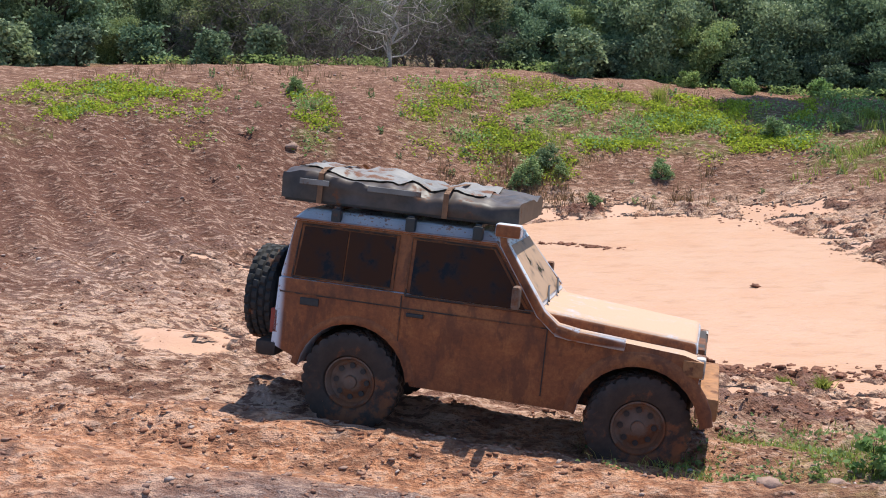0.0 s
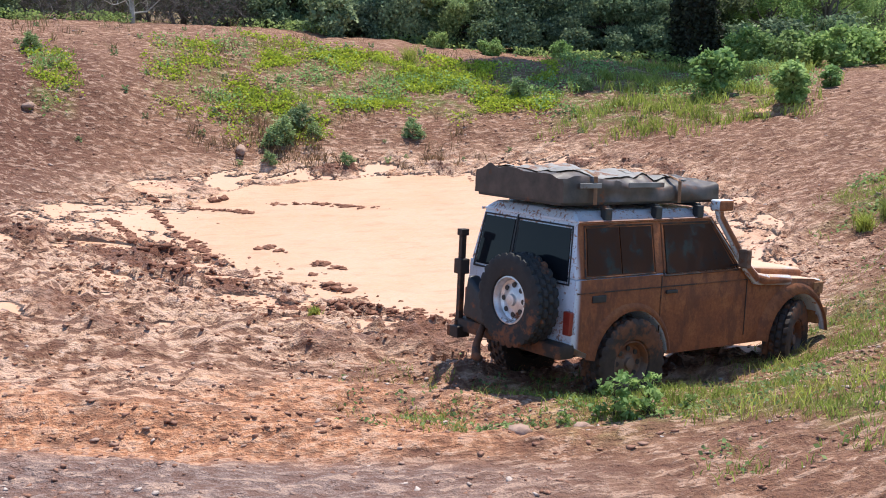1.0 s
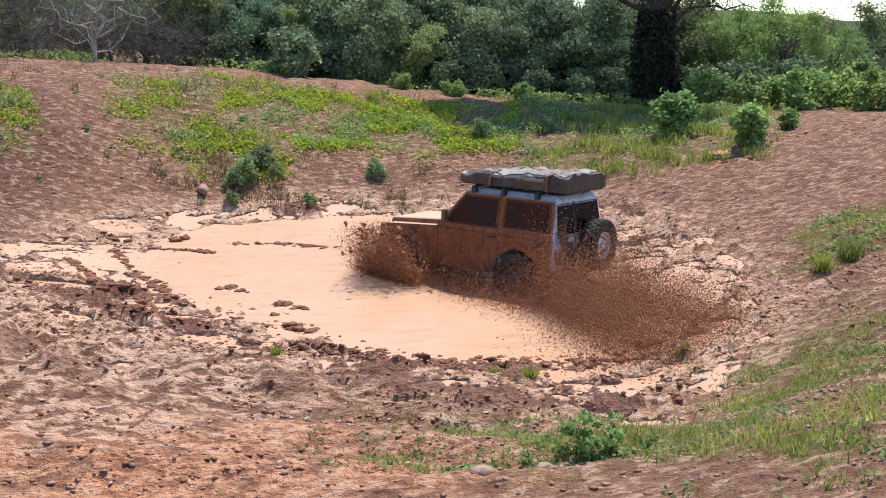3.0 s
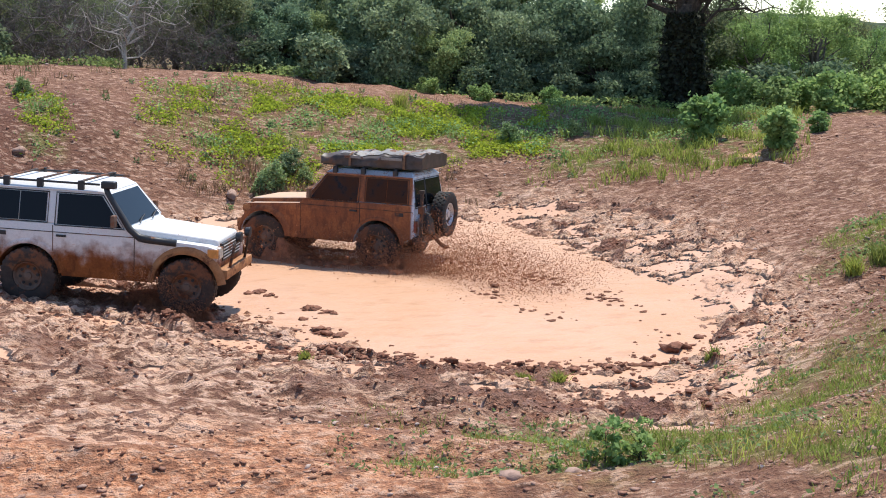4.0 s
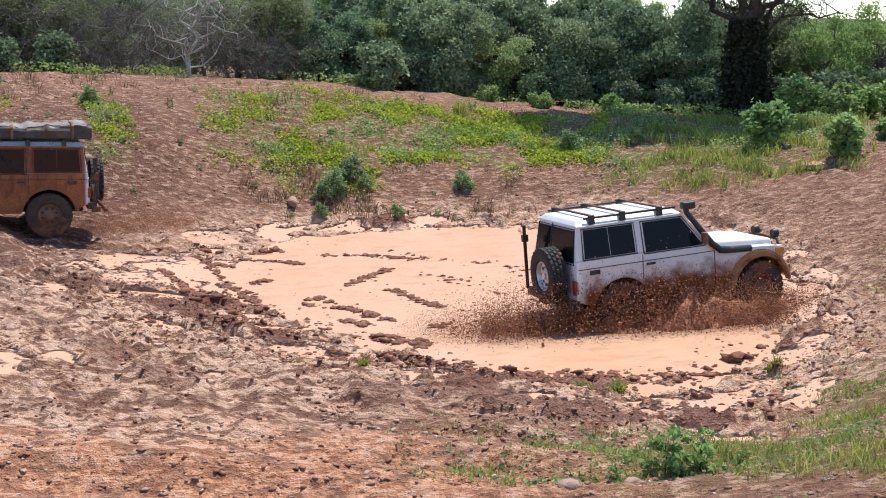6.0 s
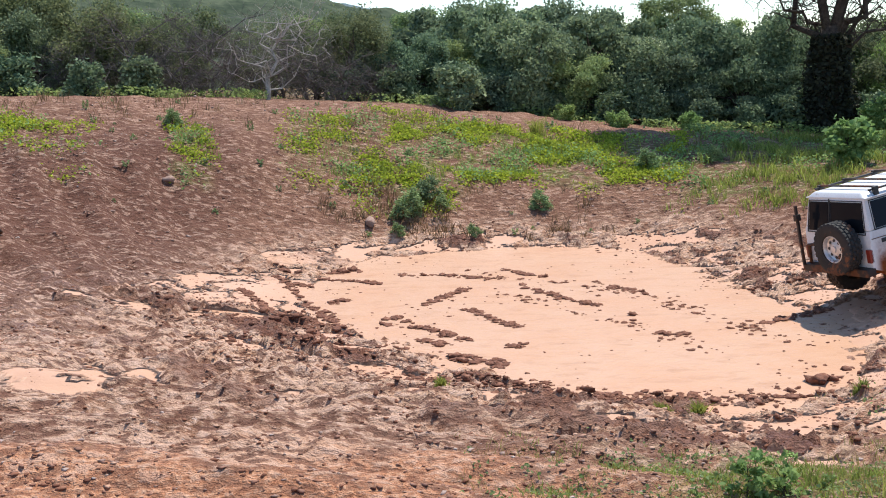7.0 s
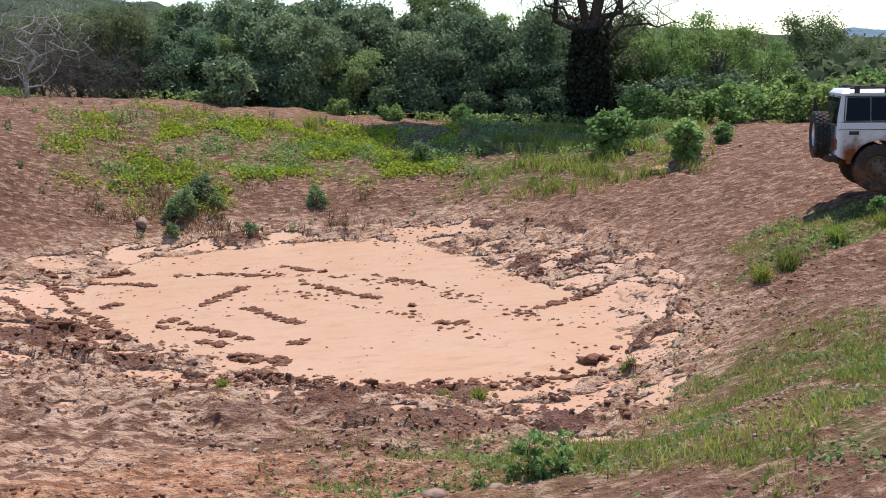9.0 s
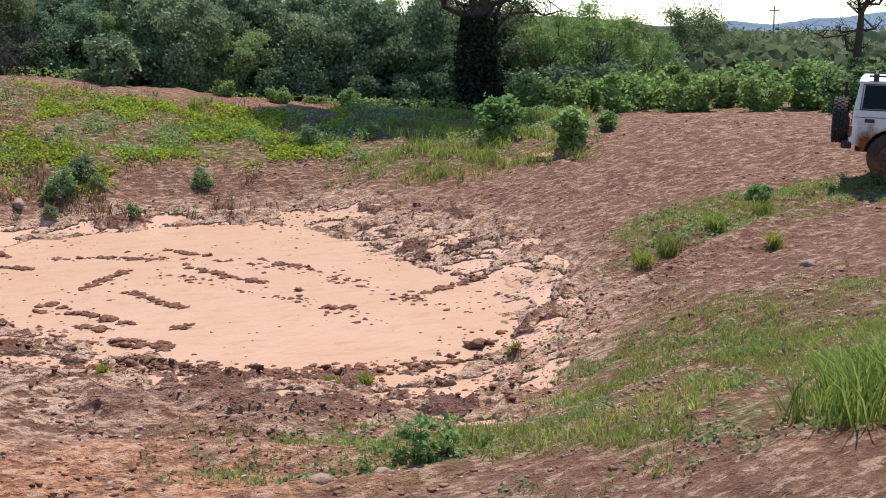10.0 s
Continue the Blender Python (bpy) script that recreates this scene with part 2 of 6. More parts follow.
EARTH = ground_material()
WATER = water_material()
CLOD = clod_material()
CRUMB = crumb_material()
PEBBLE = stone_material()
LEAF_DARK = leaf_material("leaf_dark", (0.072, 0.104, 0.068), (0.215, 0.27, 0.16), 0.3)
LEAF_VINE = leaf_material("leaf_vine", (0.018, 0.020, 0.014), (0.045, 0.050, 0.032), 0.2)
LEAF_MID = leaf_material("leaf_mid", (0.105, 0.15, 0.072), (0.28, 0.335, 0.155), 0.32)
LEAF_PALE = leaf_material("leaf_pale", (0.12, 0.18, 0.06), (0.27, 0.35, 0.14), 0.45)
LEAF_DULL = leaf_material("leaf_dull", (0.085, 0.105, 0.052), (0.19, 0.215, 0.11), 0.4)
HERB = leaf_material("herb_bright", (0.15, 0.20, 0.026), (0.36, 0.40, 0.05), 0.45)
DRY_WEED = leaf_material("dry_weed", (0.10, 0.062, 0.034), (0.24, 0.165, 0.09), 0.3)
GRASS = leaf_material("grass_blade", (0.13, 0.155, 0.034), (0.31, 0.335, 0.085), 0.5)
STRAW = leaf_material("grass_straw", (0.20, 0.18, 0.05), (0.38, 0.32, 0.11), 0.35)
BARK = bark_material("bark_dark", (0.03, 0.024, 0.02), (0.11, 0.085, 0.065))
BARK_PALE = bark_material("bark_pale", (0.25, 0.22, 0.19), (0.58, 0.53, 0.47))
BARK_GREY = bark_material("bark_grey", (0.075, 0.062, 0.055), (0.22, 0.19, 0.17))
RUBBER = plain_material("rubber", (0.022, 0.021, 0.020), 0.8, vary=0.3, mud=0.25)
RUBBER_MUD = plain_material("rubber_muddy", (0.035, 0.022, 0.016), 0.7, vary=0.4, mud=0.35)
STEEL = plain_material("rim_steel", (0.62, 0.62, 0.62), 0.4, 0.6, mud=0.1)
STEEL_MUD = plain_material("rim_muddy", (0.16, 0.10, 0.07), 0.7, 0.0, mud=0.5)
BLACK = plain_material("black_trim", (0.02, 0.02, 0.022), 0.5, mud=0.15)
BLACK_MUD = plain_material("muddy_trim", (0.035, 0.022, 0.016), 0.7, mud=0.5)
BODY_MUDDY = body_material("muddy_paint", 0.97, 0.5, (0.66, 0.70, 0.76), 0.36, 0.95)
BODY_WHITE = body_material("white_paint", 0.18, 1.02, (0.82, 0.82, 0.81), 0.16)
GLASS_MUDDY = glass_material("muddy_glass", 0.85, (0.055, 0.022, 0.011))
GLASS_DARK = glass_material("dark_glass", 0.05)
# pale mud tone that also paints in the bright reflection on the windscreen
GLASS_SCREEN = glass_material("windscreen_glass", 0.9, (0.42, 0.28, 0.19))
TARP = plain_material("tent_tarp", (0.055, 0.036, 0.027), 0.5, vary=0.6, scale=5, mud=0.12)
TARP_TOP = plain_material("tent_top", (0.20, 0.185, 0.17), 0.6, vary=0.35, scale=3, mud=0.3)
STRAP = plain_material("strap", (0.34, 0.19, 0.11), 0.8)
LAMP_RED = plain_material("red_lens", (0.22, 0.03, 0.02), 0.35, mud=0.4)
LAMP_CLEAR = plain_material("clear_lens", (0.6, 0.55, 0.48), 0.25, mud=0.5)
AMBER = plain_material("amber_lens", (0.6, 0.25, 0.06), 0.3)
FLARE_MUD = plain_material("muddy_flare", (0.34, 0.15, 0.055), 0.7, vary=0.3, mud=0.3)
SPRAY = plain_material("flying_mud", (0.30, 0.112, 0.048), 0.75, vary=0.45, scale=8)
ROCK = plain_material("orange_rock", (0.50, 0.27, 0.17), 0.9, vary=0.35, scale=6)

# ---------------- helpers for meshes ----------------
def mesh_of(bm, name, material, smooth=False):
    me = bpy.data.meshes.new(name)
    bm.normal_update()
    bm.to_mesh(me)
    bm.free()
    me.materials.append(material)
    if smooth:
        me.polygons.foreach_set("use_smooth", [True] * len(me.polygons))
    return me


def part(name, bm, material, parent, label="", smooth=False, angle=None):
    me = mesh_of(bm, name, material, smooth)
    if angle is not None:
        me.polygons.foreach_set("use_smooth", [True] * len(me.polygons))
        me.set_sharp_from_angle(angle=radians(angle))
    ob = new(name, me)
    ob.parent = parent
    return tagged(ob, label)


def soup(name, verts, faces, material, smooth=False):
    me = bpy.data.meshes.new(name)
    verts = np.asarray(verts, dtype=np.float32)
    faces = np.asarray(faces, dtype=np.int32)
    k = faces.shape[1]
    me.vertices.add(len(verts))
    me.vertices.foreach_set("co", verts.ravel())
    me.loops.add(faces.size)
    me.loops.foreach_set("vertex_index", faces.ravel())
    me.polygons.add(len(faces))
    me.polygons.foreach_set("loop_start", np.arange(0, faces.size, k, dtype=np.int32))
    me.update(calc_edges=True)
    me.materials.append(material)
    if smooth:
        me.polygons.foreach_set("use_smooth", [True] * len(faces))
    return me


def smooth01(v, lo, hi):
    u = np.clip((v - lo) / (hi - lo), 0, 1)
    return u * u * (3 - 2 * u)


def value_noise(x, y, seed=0):
    xi, yi = np.floor(x), np.floor(y)
    fx, fy = x - xi, y - yi
    fx, fy = fx * fx * (3 - 2 * fx), fy * fy * (3 - 2 * fy)

    def h(a, b):
        v = np.sin(a * 127.1 + b * 311.7 + seed * 74.7) * 43758.5453
        return v - np.floor(v)
    return (h(xi, yi) * (1 - fx) + h(xi + 1, yi) * fx) * (1 - fy) + (h(xi, yi + 1) * (1 - fx) + h(xi + 1, yi + 1) * fx) * fy


def fbm(x, y, scale, octaves=4, gain=0.5, seed=0):
    out, amp, tot = 0, 1.0, 0
    for k in range(octaves):
        out = out + amp * (value_noise(x / scale + 17.3 * k, y / scale - 9.1 * k, seed + k) - 0.5)
        tot += amp
        amp *= gain
        scale /= 2.03
    return out / tot * 2


# ---------------- the lie of the land ----------------
WAYS = np.array([-40, -20, -10, -3, 8, 20, 30, 45.0])          # bearings from the viewpoint, degrees
REACH = np.array([7, 10, 13, 16, 20, 24, 28, 32, 37, 44, 60.0])  # metres from it
HEIGHTS = np.array([
    [1.60, 1.40, 1.30, 1.25, 1.20, 1.20, 1.50, 2.00],
    [1.60, 1.25, 1.00, 0.82, 0.68, 0.85, 1.35, 1.90],
    [1.50, 1.10, 0.75, 0.50, 0.30, 0.22, 1.00, 1.80],
    [1.50, 1.00, 0.52, 0.17, -0.18, 0.00, 0.95, 1.80],
    [1.60, 0.95, 0.20, -0.16, -0.30, -0.04, 0.97, 1.70],
    [1.80, 1.05, 0.12, -0.22, -0.32, 0.36, 1.28, 1.70],
    [2.30, 1.60, 0.60, 0.00, -0.10, 0.95, 1.75, 1.90],
    [3.10, 2.90, 2.50, 1.60, 1.20, 1.60, 2.00, 2.00],
    [4.00, 3.90, 3.60, 3.25, 2.30, 1.85, 2.00, 2.00],
    [4.10, 4.00, 3.60, 3.20, 2.30, 1.85, 1.80, 1.80],
    [4.00, 3.90, 3.40, 3.00, 2.20, 1.70, 1.50, 1.50]])


def cubic_weights(knots, v):
    """Index and four Catmull-Rom weights for places v among uneven knots (by the knot's own number)."""
    u = np.interp(v, knots, np.arange(len(knots)))
    i = np.clip(np.floor(u).astype(int), 0, len(knots) - 2)
    f = u - i
    w = [(-f + 2 * f**2 - f**3) / 2, (2 - 5 * f**2 + 3 * f**3) / 2, (f + 4 * f**2 - 3 * f**3) / 2, (-f**2 + f**3) / 2]
    idx = [np.clip(i + k, 0, len(knots) - 1) for k in (-1, 0, 1, 2)]
    return idx, w


def land(x, y):
    """The broad shape of the ground."""
    d = np.hypot(x, y)
    a = np.degrees(np.arctan2(x, np.maximum(y, 1e-6) if np.isscalar(y) else np.where(np.abs(y) < 1e-6, 1e-6, y)))
    a = np.clip(a, WAYS[0], WAYS[-1])
    ia, wa = cubic_weights(WAYS, a)
    idd, wd = cubic_weights(REACH, np.clip(d, REACH[0], REACH[-1]))
    z = 0
    for i, w in zip(idd, wd):
        for j, q in zip(ia, wa):
            z = z + HEIGHTS[i, j] * w * q
    near = smooth01(d, 0, 7)
    z = 2.9 + (z - 2.9) * near
    z = z + (1.5 - z) * smooth01(d, 60, 160)
    return z


def wetness(x, y):
    z = land(x, y)
    w = smooth01(z + 0.25 * fbm(x, y, 2.0, 3, seed=5), 0.72, 0.20)
    left = smooth01(np.hypot((x + 2.8) / 7.2, (y - 18.6) / 8.5) + 0.25 * fbm(x, y, 3.0, 3, seed=15), 1.05, 0.55)
    return np.clip(np.maximum(w, left * 0.95), 0, 1) * smooth01(np.hypot(x - 1, y - 21), 17, 13)


def pools(x, y, z, base):
    """Fills the hollows of the churned shore with standing film: the filled height, and where it stands."""
    w = wetness(x, y)
    level = base - 0.015 + 0.05 * fbm(x, y, 2.3, 2, seed=51) - 0.35 * (1 - smooth01(w, 0.25, 0.8)) - 0.05 * smooth01(base, 0.3, 0.6) + 0.04 * smooth01(base, 0.3, 0.08)
    slick = smooth01(np.hypot((x + 3.6) / 3.6, (y - 24.0) / 4.2), 1.0, 0.6) + smooth01(np.hypot((x - 6.6) / 1.8, (y - 19.5) / 3.0), 1.0, 0.5)
    level = level + 0.06 * np.clip(slick, 0, 1)
    return np.maximum(z, level), smooth01(level - z, 0.0, 0.012)


def churn_zone(x, y):
    """The trampled mud before and beside the pit."""
    d = np.hypot(x, y)
    return smooth01(np.hypot((x + 2.6) / 8.0, (y - 16.8) / 7.6) + 0.3 * fbm(x, y, 2.5, 3, seed=18), 1.1, 0.65) * smooth01(d, 9.4, 10.8) * smooth01(x, 6, 3)


def clods_at(x, y):
    """Crusts of dark mud thrown up round the water."""
    b = land(x, y)
    zone = wetness(x, y) * smooth01(b, -0.16, -0.02) * smooth01(b, 1.15, 0.55)
    ox, oy = x - 2.2, y - 20.6
    turn, far = np.arctan2(oy, ox) * 8.0, np.hypot(ox, oy * 0.95)
    n = 0.6 * fbm(x, y, 0.8, 5, 0.62, seed=35) + 0.6 * fbm(turn * 0.35, far, 0.8, 4, 0.6, seed=37) + 0.25 * fbm(x, y, 3.0, 2, seed=36)
    slick = smooth01(np.hypot((x + 3.6) / 3.6, (y - 24.0) / 4.2), 1.0, 0.6) + smooth01(np.hypot((x - 6.6) / 1.8, (y - 19.5) / 3.0), 1.0, 0.5)
    shore = np.interp(x, [-5.0, -3.4, -1.2, 0.4, 2.2, 4.0, 5.2], [20.6, 19.2, 17.0, 15.9, 15.1, 14.8, 15.2])
    heap = smooth01(np.abs(y - shore + 0.25 * fbm(x, y, 1.1, 2, seed=38)), 0.55, 0.15) * smooth01(x, -5.5, -4.5) * smooth01(x, 5.6, 4.6)
    zone, n = np.maximum(zone, 0.9 * heap * (n > -0.12)), n + 0.22 * heap
    return zone * smooth01(n, 0.17, 0.26) * (1 - 0.8 * np.clip(slick, 0, 1))


def ground_z(x, y, film=False):
    """The ground with its lumps, clods and wheel ruts."""
    x, y = np.asarray(x, float), np.asarray(y, float)
    d = np.hypot(x, y)
    z = land(x, y)
    w = wetness(x, y)
    fade = smooth01(d, 90, 40)
    z = z + 0.16 * fbm(x, y, 3.5, 3, seed=2) * fade * (1 - 0.75 * w) * smooth01(d, 2, 8)
    u, v = 0.62 * (0.94 * x + 0.34 * y), 0.94 * y - 0.34 * x
    z = z + 0.060 * fbm(u, v, 0.5, 5, 0.66, seed=9) * smooth01(d, 50, 30)
    z = z + 0.036 * fbm(u, v, 0.17, 3, 0.7, seed=19) * smooth01(d, 40, 25) * (1 - 0.5 * w)
    z = z + 0.15 * fbm(x, y, 1.1, 4, 0.6, seed=23) * smooth01(d, 23, 28) * smooth01(d, 60, 40)
    # soft mud that the near wheels sink into
    z = z + 0.12 * smooth01(np.abs(y - 10.45 - 0.05 * x), 1.5, 0.9) * smooth01(x, -5.5, -3.5) * smooth01(x, 2.6, 1.2)
    # torn flakes of trampled mud
    flake = 1 - 2.4 * np.abs(fbm(u, v, 0.42, 4, 0.6, seed=27))
    torn = np.maximum(churn_zone(x, y), 0.45 * smooth01(x, 5, 8) * smooth01(d, 12, 14) * smooth01(d, 30, 26))
    z = z + torn * 0.075 * (np.clip(flake, 0, 1) ** 1.5 - 0.4) * smooth01(fbm(x, y, 1.4, 3, seed=28), -0.3, 0.2)
    # churned mud: ridged hummocks round the water
    base = land(x, y)
    rim = w * smooth01(np.abs(base), 1.3, 0.6)
    # wheels have drawn the mud out along their way round the pit
    ox, oy = x - 2.2, y - 20.6
    turn, far = np.arctan2(oy, ox) * 8.0, np.hypot(ox, oy * 0.95)
    ridge = 1 - np.abs(0.55 * fbm(x, y, 0.75, 4, 0.55, seed=21) + 0.6 * fbm(turn * 0.33, far, 0.62, 4, 0.55, seed=22)) * 2.2
    z = z + rim * 0.19 * (np.maximum(ridge, 0) ** 2 - 0.40)
    z = z + rim * 0.05 * fbm(x, y, 0.28, 2, 0.6, seed=31)
    z, stands = pools(x, y, z, base)
    crust = clods_at(x, y)
    z = z + crust * (0.035 + 0.20 * np.abs(fbm(x, y, 0.26, 4, 0.7, seed=33)))
    stands = stands * (1 - crust)
    # deeper in the middle of the pond
    z = z - 0.22 * smooth01(land(x, y), -0.08, -0.2)
    # raked wheel tracks along the left bank and near road
    trk = smooth01(x, -5, -8) * smooth01(y, 15, 19) * smooth01(y, 33, 28)
    z = z + trk * 0.09 * np.sin((x * 0.87 + y * 0.49) * 5.2 + 2.5 * fbm(x, y, 3, 2, seed=4))
    run = smooth01(d, 16, 13) * smooth01(d, 7.5, 9.0) * smooth01(x, 4, 1)
    z = z + run * 0.085 * np.sin((y + 0.16 * x) * 5.0 + 2.0 * fbm(x, y, 2.5, 2, seed=8))
    exit_way = smooth01(np.abs((x - 9.5) * 0.42 - (y - 18.2) * 0.91 - 0.6), 2.6, 1.0) * smooth01(x, 6, 8) * smooth01(x, 16, 12)
    z = z + exit_way * 0.085 * np.sin(((x - 9.5) * 0.42 - (y - 18.2) * 0.91) * 6.5 + fbm(x, y, 2, 2, seed=3))
    return (z, stands) if film else z


def green_cover(x, y):
    """Where plants grow, 0 to 1."""
    d, a = np.hypot(x, y), np.degrees(np.arctan2(x, y))
    n = fbm(x, y, 2.6, 3, seed=41)
    foot = 29.4 + 0.26 * np.clip(a - 1.5, 0, 9)
    bank = smooth01(a, -4.6, -2.6) * smooth01(a, 11.0, 9.5) * smooth01(d, foot, foot + 0.8) * smooth01(d, 37.2, 35.6)
    thin = 0.62 * smooth01(a, -8.5, -6.0) * smooth01(a, -2.0, -3.5) * smooth01(d, 30.5, 32.0) * smooth01(d, 36.5, 35)
    lee = 0.9 * smooth01(a, 9.0, 10.5) * smooth01(a, 20, 18) * smooth01(d, 31.5, 32.6) * smooth01(d, 38, 36.5)
    leftb = 0.9 * smooth01(np.abs(a + 12.1), 1.3, 0.4) * smooth01(d, 29.8, 30.8) * smooth01(d, 35, 33.5)
    farl = 0.7 * smooth01(a, -16, -20) * smooth01(d, 29.5, 31) * smooth01(d, 36, 34)
    right = smooth01(a, 24, 26.5) * smooth01(np.abs(d - 21.7 - 0.2 * (a - 28)), 2.3, 0.9) * smooth01(a, 43, 38)
    meadow = smooth01(a, 10, 14) * smooth01(d, 29.5, 31) * smooth01(d, 44, 40) * smooth01(a, 25, 22)
    nearr = smooth01(a, 5, 14) * smooth01(d, 8.6 - 0.03 * 10, 9.2) * smooth01(d, 13.0 + 0.0 * a, 10.5 + 0.0 * a)
    nearr = np.maximum(nearr, smooth01(a, 20, 26) * smooth01(d, 8, 9) * smooth01(d, 16.5, 13.5))
    field = smooth01(d, 38, 44) * smooth01(a, 14, 20)
    wood = smooth01(d, 41, 45)
    g = np.maximum.reduce([bank, thin, lee, leftb, farl, right, meadow, nearr * 0.9, field, wood])
    return np.clip(g * smooth01(n, -0.55 + 0.0 * g, 0.0), 0, 1)


def axis(lo, hi, fine, end_lo, end_hi, grow=1.16):
    mid = list(np.arange(lo, hi, fine))
    up, s = [mid[-1]], fine
    while up[-1] < end_hi:
        s *= grow
        up.append(up[-1] + s)
    down, s = [mid[0]], fine
    while down[-1] > end_lo:
        s *= grow
        down.append(down[-1] - s)
    return np.array(down[:0:-1] + mid + up[1:])


def make_ground():
    xs, ys = axis(-11, 12, 0.047, -2600, 2600, 1.13), axis(6.8, 32, 0.047, -600, 3200, 1.13)
    X, Y = np.meshgrid(xs, ys)
    Z, film = ground_z(X, Y, True)
    nx, ny = len(xs), len(ys)
    i = (np.arange(ny - 1)[:, None] * nx + np.arange(nx - 1)[None]).ravel()
    me = soup("ground", np.stack([X.ravel(), Y.ravel(), Z.ravel()], -1), np.stack([i, i + 1, i + nx + 1, i + nx], -1), EARTH, True)
    d = np.hypot(X, Y)
    gravel = smooth01(d + 0.35 * fbm(X, Y, 1.5, 3, seed=6) + 0.2 * (X + 4), 9.7, 9.2) * smooth01(X, 3, 0)
    damp = smooth01(X + 0.8 * fbm(X, Y, 2.5, 3, seed=17), -4.0, -6.8) * smooth01(d, 14.5, 17.5) * smooth01(d, 36, 32)
    churn = (1 - 0.8 * damp) * churn_zone(X, Y)
    for name, v in (("wet", wetness(X, Y)), ("churn", churn), ("film", film), ("damp", damp), ("ochre", smooth01(d + 0.6 * fbm(X, Y, 1.2, 3, seed=16), 11.4, 10.5) * smooth01(X, 3.0, 0.5) * smooth01(d, 8.2, 9.0)), ("clod", clods_at(X, Y)), ("green", green_cover(X, Y)), ("gravel", gravel)):
        me.attributes.new(name, "FLOAT", "POINT").data.foreach_set("value", v.ravel().astype(np.float32))
    return tagged(new("ground", me), "red-brown earth with churned wet mud and gravel round a puddle", "ground", kind="structure")


def sheet(name, cx, cy, rx, ry, z, label):
    """A still sheet of muddy water; the ground rises through it along its shore."""
    rings, spokes = 14, 72
    vs, fs = [(cx, cy, z)], []
    for r in range(1, rings + 1):
        for s in range(spokes):
            a = 2 * math.pi * s / spokes
            vs.append((cx + rx * r / rings * math.cos(a), cy + ry * r / rings * math.sin(a), z))
    for s in range(spokes):
        fs.append((0, 1 + s, 1 + (s + 1) % spokes))
    for r in range(rings - 1):
        for s in range(spokes):
            a, b = 1 + r * spokes + s, 1 + r * spokes + (s + 1) % spokes
            fs.append((a, a + spokes, b + spokes))
            fs.append((a, b + spokes, b))
    return tagged(new(name, soup(name, vs, fs, WATER, True)), label, "water", kind="structure")


make_ground()
sheet("water", 2.2, 20.6, 8.5, 9.0, 0.0, "still opaque orange-pink muddy water filling the pit")

# ---------------- off-road trucks ----------------
def prism(bm, loop, y0, y1):
    """A slab between two copies of the outline loop [(x, z)], across the truck."""
    a = [bm.verts.new((x, y0, z)) for x, z in loop]
    b = [bm.verts.new((x, y1, z)) for x, z in loop]
    bm.faces.new(a)
    bm.faces.new(b[::-1])
    n = len(loop)
    for i in range(n):
        bm.faces.new((a[i], b[i], b[(i + 1) % n], a[(i + 1) % n])[::-1])


def tidy(bm, bevel=0.0, segs=2, angle=35):
    bmesh.ops.recalc_face_normals(bm, faces=bm.faces)
    if bevel:
        es = [e for e in bm.edges if len(e.link_faces) == 2 and e.calc_face_angle(0) > radians(angle)]
        bmesh.ops.bevel(bm, geom=es, offset=bevel, segments=segs, affect="EDGES", profile=0.6, clamp_overlap=True)
    return bm


def hull(corners, bevel=0.02, segs=2):
    """A box from 8 corners: four below, four above, both going round the same way."""
    bm = bmesh.new()
    v = [bm.verts.new(c) for c in corners]
    for f in ((3, 2, 1, 0), (4, 5, 6, 7), (0, 1, 5, 4), (1, 2, 6, 5), (2, 3, 7, 6), (3, 0, 4, 7)):
        bm.faces.new([v[i] for i in f])
    return tidy(bm, bevel, segs)


def box(x0, x1, y0, y1, z0, z1, bevel=0.015, segs=2):
    return hull([(x0, y0, z0), (x1, y0, z0), (x1, y1, z0), (x0, y1, z0), (x0, y0, z1), (x1, y0, z1), (x1, y1, z1), (x0, y1, z1)], bevel, segs)


def tube(bm, pts, radii, sides=8, cap=True):
    rings = []
    pts = [Vector(p) for p in pts]
    for i, p in enumerate(pts):
        way = (pts[min(i + 1, len(pts) - 1)] - pts[max(i - 1, 0)]).normalized()
        side = way.orthogonal().normalized() if i == 0 else (side - way * side.dot(way)).normalized()
        up = way.cross(side)
        r = radii[i] if isinstance(radii, (list, tuple)) else radii
        rings.append([bm.verts.new(p + (side * math.cos(2 * math.pi * k / sides) + up * math.sin(2 * math.pi * k / sides)) * r) for k in range(sides)])
    for a, b in zip(rings, rings[1:]):
        for k in range(sides):
            bm.faces.new((a[k], a[(k + 1) % sides], b[(k + 1) % sides], b[k]))
    if cap:
        bm.faces.new(rings[0][::-1])
        bm.faces.new(rings[-1])
    return bm


def lathe(bm, profile, sides=32, axis_y=True):
    """Turns the profile [(radius, along)] round the y axis."""
    rings = []
    for r, h in profile:
        rings.append([bm.verts.new((r * math.sin(2 * math.pi * k / sides), h, r * math.cos(2 * math.pi * k / sides))) for k in range(sides)])
    for a, b in zip(rings, rings[1:]):
        for k in range(sides):
            bm.faces.new((a[k], a[(k + 1) % sides], b[(k + 1) % sides], b[k]))
    return bm


